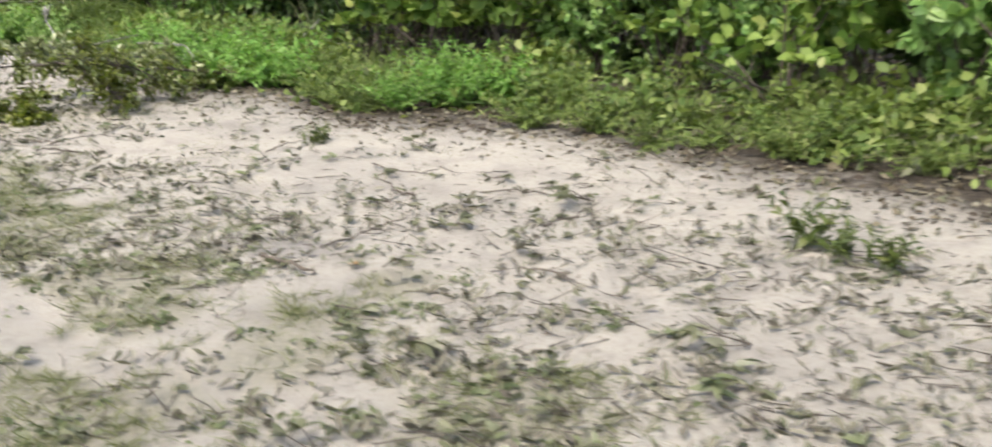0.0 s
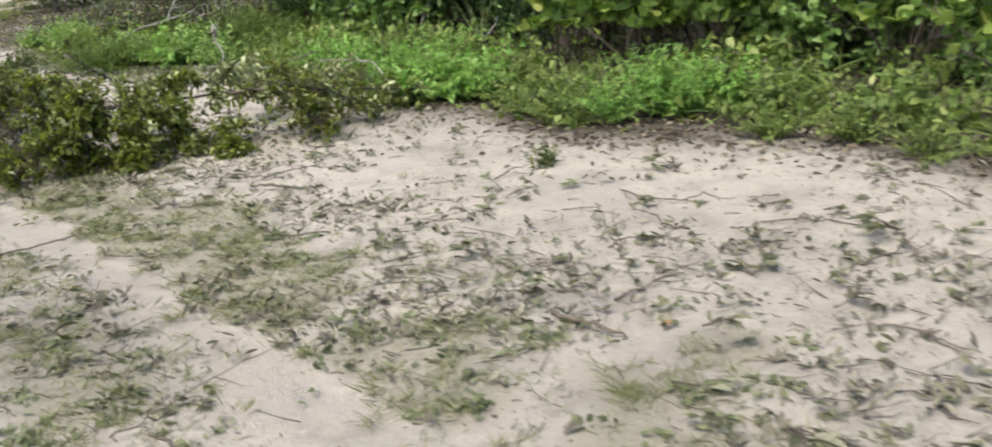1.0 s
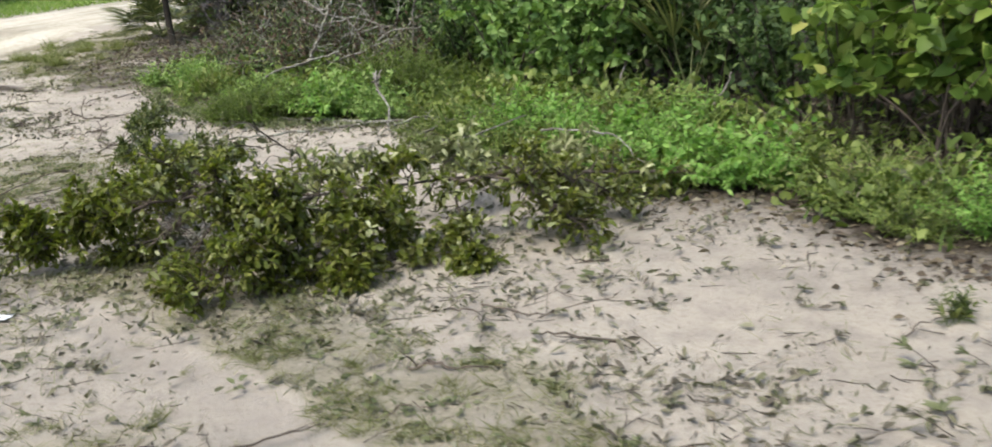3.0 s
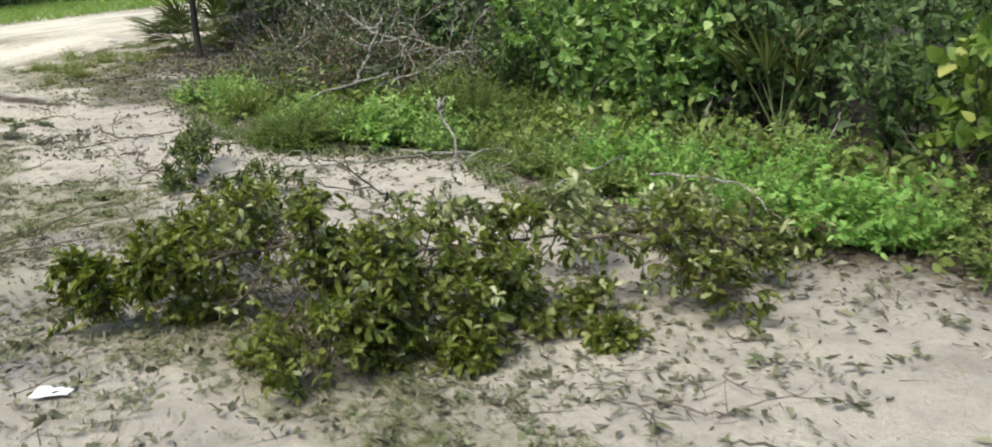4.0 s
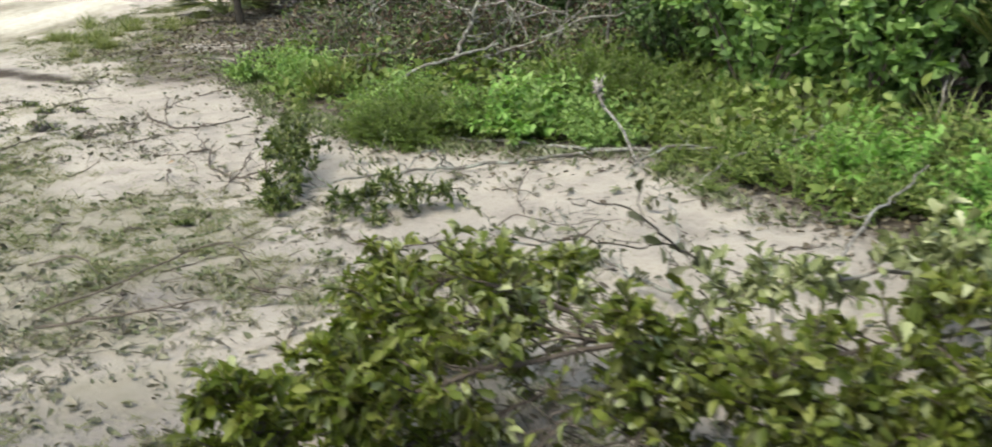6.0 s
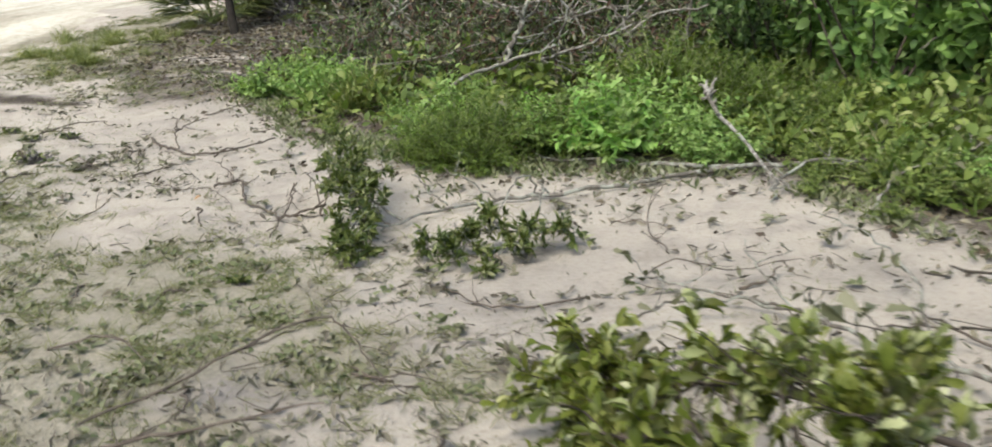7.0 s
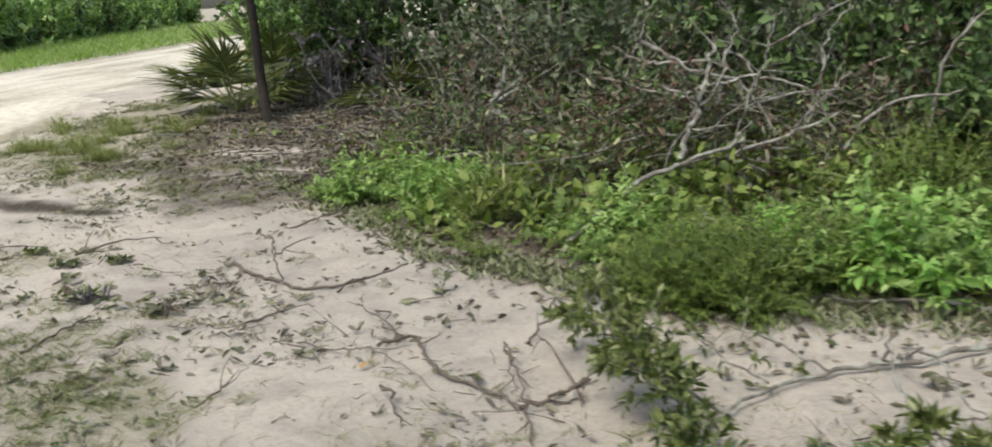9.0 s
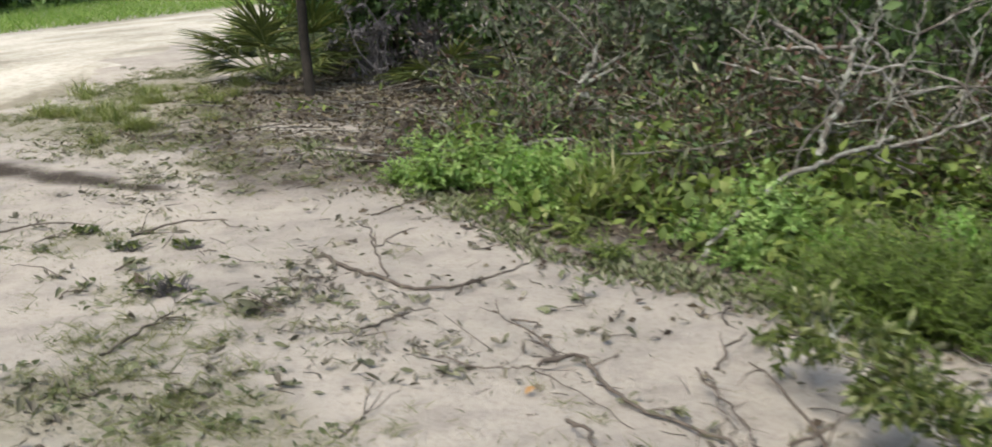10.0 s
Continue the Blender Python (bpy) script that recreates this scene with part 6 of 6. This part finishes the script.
STICKS_MIDDLE = [
    ([(-8, 8.85, .03), (-7.6, 8.95, .06), (-7.2, 9, .12)], .011, 3),
    ([(-6.43, 10.2, .01), (-6.7, 10.08, .01), (-6.9, 10.15, .01), (-7.1, 10.35, .01)], .008, 3),
    ([(-6.15, 10.95, .01), (-6.2, 11.2, .04), (-6.12, 11.5, .12), (-6.1, 11.95, .02)], .006, 3),
    ([(-6.38, 11.26, .01), (-6.2, 11.25, .02), (-6.05, 11.1, .01)], .006, 2),
    ([(-6.2, 10.43, .02), (-6.05, 10.35, .12), (-5.85, 10.4, .05), (-5.6, 10.45, .06)], .006, 4),
    ([(-4.32, 5.58, 0), (-4.1, 5.7, .02), (-3.95, 5.78, .03)], .009, 1),
    ([(-2.63, 3.5, .02), (-2.48, 3.75, .04), (-2.3, 3.98, .1)], .006, 3),
]
STICKS_NEAR = [
    ([(-1, 4.68, 0), (-.8, 4.85, .03), (-.62, 5, .06)], .01, 2),
    ([(-1.4, 5.15, 0), (-1.3, 5.08, .02), (-1.25, 5.1, .05)], .008, 1),
    ([(-1.25, 4.55, 0), (-1.1, 4.4, .02), (-.95, 4.28, 0)], .018, 1),
    ([(.04, 5, 0), (.2, 5.1, .03), (.35, 5.3, .06)], .009, 2),
    ([(-.3, 5.68, 0), (-.05, 5.6, .02), (.15, 5.55, 0)], .009, 2),
    ([(-.05, 4.38, 0), (.1, 4.25, .02), (.2, 4.15, 0)], .01, 1),
    ([(-1, 6.3, .02), (-.85, 6.15, .01), (-.65, 6.05, .02), (-.55, 6.1, .04)], .009, 3),
]
STICKS_REST = [
    ([(-10.72, 12.36, 0), (-10.66, 12.58, .02), (-10.59, 12.83, .03)], .011, 1),
    ([(-8.24, 11.45, .02), (-8.12, 11.5, .04), (-8.0, 11.6, .05)], .014, 2),
    ([(-8.33, 12.02, .08), (-8.28, 11.8, .05), (-8.22, 11.5, .02)], .008, 3),
    ([(-8.82, 11.7, .03), (-8.75, 11.58, .04), (-8.69, 11.42, 0)], .012, 0),
    ([(-11.4, 14.3, 0), (-11.2, 14.5, .03), (-10.9, 14.55, .02)], .012, 3),
    ([(-12.3, 14.4, 0), (-12, 14.55, .02), (-11.7, 14.5, .02)], .01, 2),
    ([(-3.82, 7.08, 0), (-3.66, 7, .02), (-3.53, 6.84, 0)], .007, 3),
    ([(-3.64, 7.14, 0), (-3.46, 7.01, .03), (-3.34, 6.96, .02), (-3.09, 7.11, .03), (-2.84, 7.21, 0)], .008, 4),
    ([(-3.3, 7.44, .01), (-3.29, 7.27, .03), (-3.16, 7.16, .02)], .006, 2),
]
for k, (pts, r, forks) in enumerate(STICKS_FORKED + STICKS_FAR + STICKS_MIDDLE + STICKS_NEAR + STICKS_REST):
    sand_stick(pts, r * (.6 if pts[0][1] < 7.5 else .68), 200 + k, forks, M_TWIG if k % 3 else M_BARK, "thin brown twig lying on pale sand" if r < .012 else "crooked brown stick lying on pale sand")

for k in range(60):
    while True:
        x, y = g1.uniform(-12.0, 2.6), g1.uniform(2.6, 16.0)
        if -4.2 < behind(x, y) < -.15 and g1.random() < .15 + field(x, y, 1.0, 71):
            break
    a, n = g1.uniform(0, 2 * np.pi), g1.uniform(.12, .4)
    dx, dy = math.cos(a) * n / 2, math.sin(a) * n / 2
    sand_stick([(x - dx, y - dy, 0), (x + g1.normal(0, .03), y + g1.normal(0, .03), g1.uniform(0, .05)), (x + dx, y + dy, g1.uniform(0, .04))], g1.uniform(.003, .008), 300 + k, int(g1.integers(0, 3)), M_TWIG if k % 2 else M_BARK, "short dry twig lying on pale sand", .12)


# ---------------------------------------------------------------- small things
def dark_tuft(x, y, r, seed):
    """A matted clump of dead stems with a few dark leaves and a curled brown leaf that stands up."""
    gen = np.random.default_rng(seed)
    thing = empty("dead_tuft", pose(x, y, gz(x, y)))
    n = 110
    a = gen.uniform(0, 2 * np.pi, n)
    way = np.stack([np.cos(a), np.sin(a), gen.uniform(.1, 1.1, n)], -1)
    p = np.stack([gen.normal(0, r * .3, n), gen.normal(0, r * .25, n), np.full(n, .0)], -1)
    v, f = strewn(blade_outline([.03, .06, .04, .004], .4, .5), p, way, unit(gen.normal(0, 1, (n, 3))), gen.uniform(.4, .8, n) * r)
    v[:, 2] = np.maximum(v[:, 2], 0)
    tagged(part("stem_tuft", mesh_of("stem_tuft", v, f, M_CHAR, True), thing), kind="stuff")
    n = 60
    a = gen.uniform(0, 2 * np.pi, n)
    way = np.stack([np.cos(a), np.sin(a), gen.uniform(.0, .7, n)], -1)
    p = np.stack([gen.normal(-r * .5, r * .5, n), gen.normal(0, r * .3, n), gen.uniform(.01, r * .4, n)], -1)
    v, f = strewn(LEAF_LANCE, p, way, unit(gen.normal(0, 1, (n, 3)) + (0, 0, .8)), gen.uniform(.03, .06, n))
    v[:, 2] = np.maximum(v[:, 2], .004)
    tagged(part("foliage", mesh_of("foliage", v, f, M_SEEDLING, True), thing), kind="stuff")
    v, f = strewn(LEAF_CURLED, [(-r * .8, r * .3, .0)], [(-.35, .1, 1)], [(.6, -1, .2)], [r * .65])
    part("curled_leaf", mesh_of("curled_leaf", v, f, M_BROWN, True), thing, "dry brown curled leaf")
    tagged(thing, "dark matted tuft of dead stems and leaves on the sand", "tuft", group="dead tufts")


for k, (x, y, r) in enumerate([(-10.78, 13.2, .15), (-11.3, 14.04, .10), (-10.95, 14.05, .09), (-8.06, 10.47, .05), (-11.7, 14.4, .08)]):
    dark_tuft(x, y, r, 400 + k)


def paper():
    n = 9
    u = np.linspace(-.5, .5, n)
    X, Y = np.meshgrid(u * .17, u * .11)
    Z = .02 * field(X * 10, Y * 10, .5, 3) + .012
    V = np.stack([X, Y, Z], -1).reshape(-1, 3)
    W = V - (0, 0, .0015)
    idx = np.arange(n * n).reshape(n, n)
    F = np.stack([idx[:-1, :-1], idx[:-1, 1:], idx[1:, 1:], idx[1:, :-1]], -1).reshape(-1, 4)
    ring = np.concatenate([idx[0], idx[1:, -1], idx[-1, -2::-1], idx[-2:0:-1, 0]])
    nxt = np.roll(ring, -1)
    S = np.stack([ring, ring + n * n, nxt + n * n, nxt], -1)
    ob = new("paper_scrap", mesh_of("paper_scrap", np.concatenate([V, W]), np.concatenate([F, F[:, ::-1] + n * n, S]), M_PAPER, True))
    ob.matrix_basis = pose(-6.15, 6.88, gz(-6.15, 6.88), 0, 0, 12)
    tagged(ob, "crumpled white paper scrap lying on the sand", "paper")


paper()
for k, (x, y, s) in enumerate([(-.78, 4.36, .06), (-8.94, 12.02, .05)]):
    ob = new("orange_leaf", mesh_of("orange_leaf", LEAF_BROAD[0] * s, LEAF_BROAD[1], M_ORANGE, True))
    ob.matrix_basis = pose(x, y, gz(x, y) + .028, 0, 0, 40 + 100 * k)
    tagged(ob, "single faded orange leaf lying on the sand", "leaf", group="orange leaves")
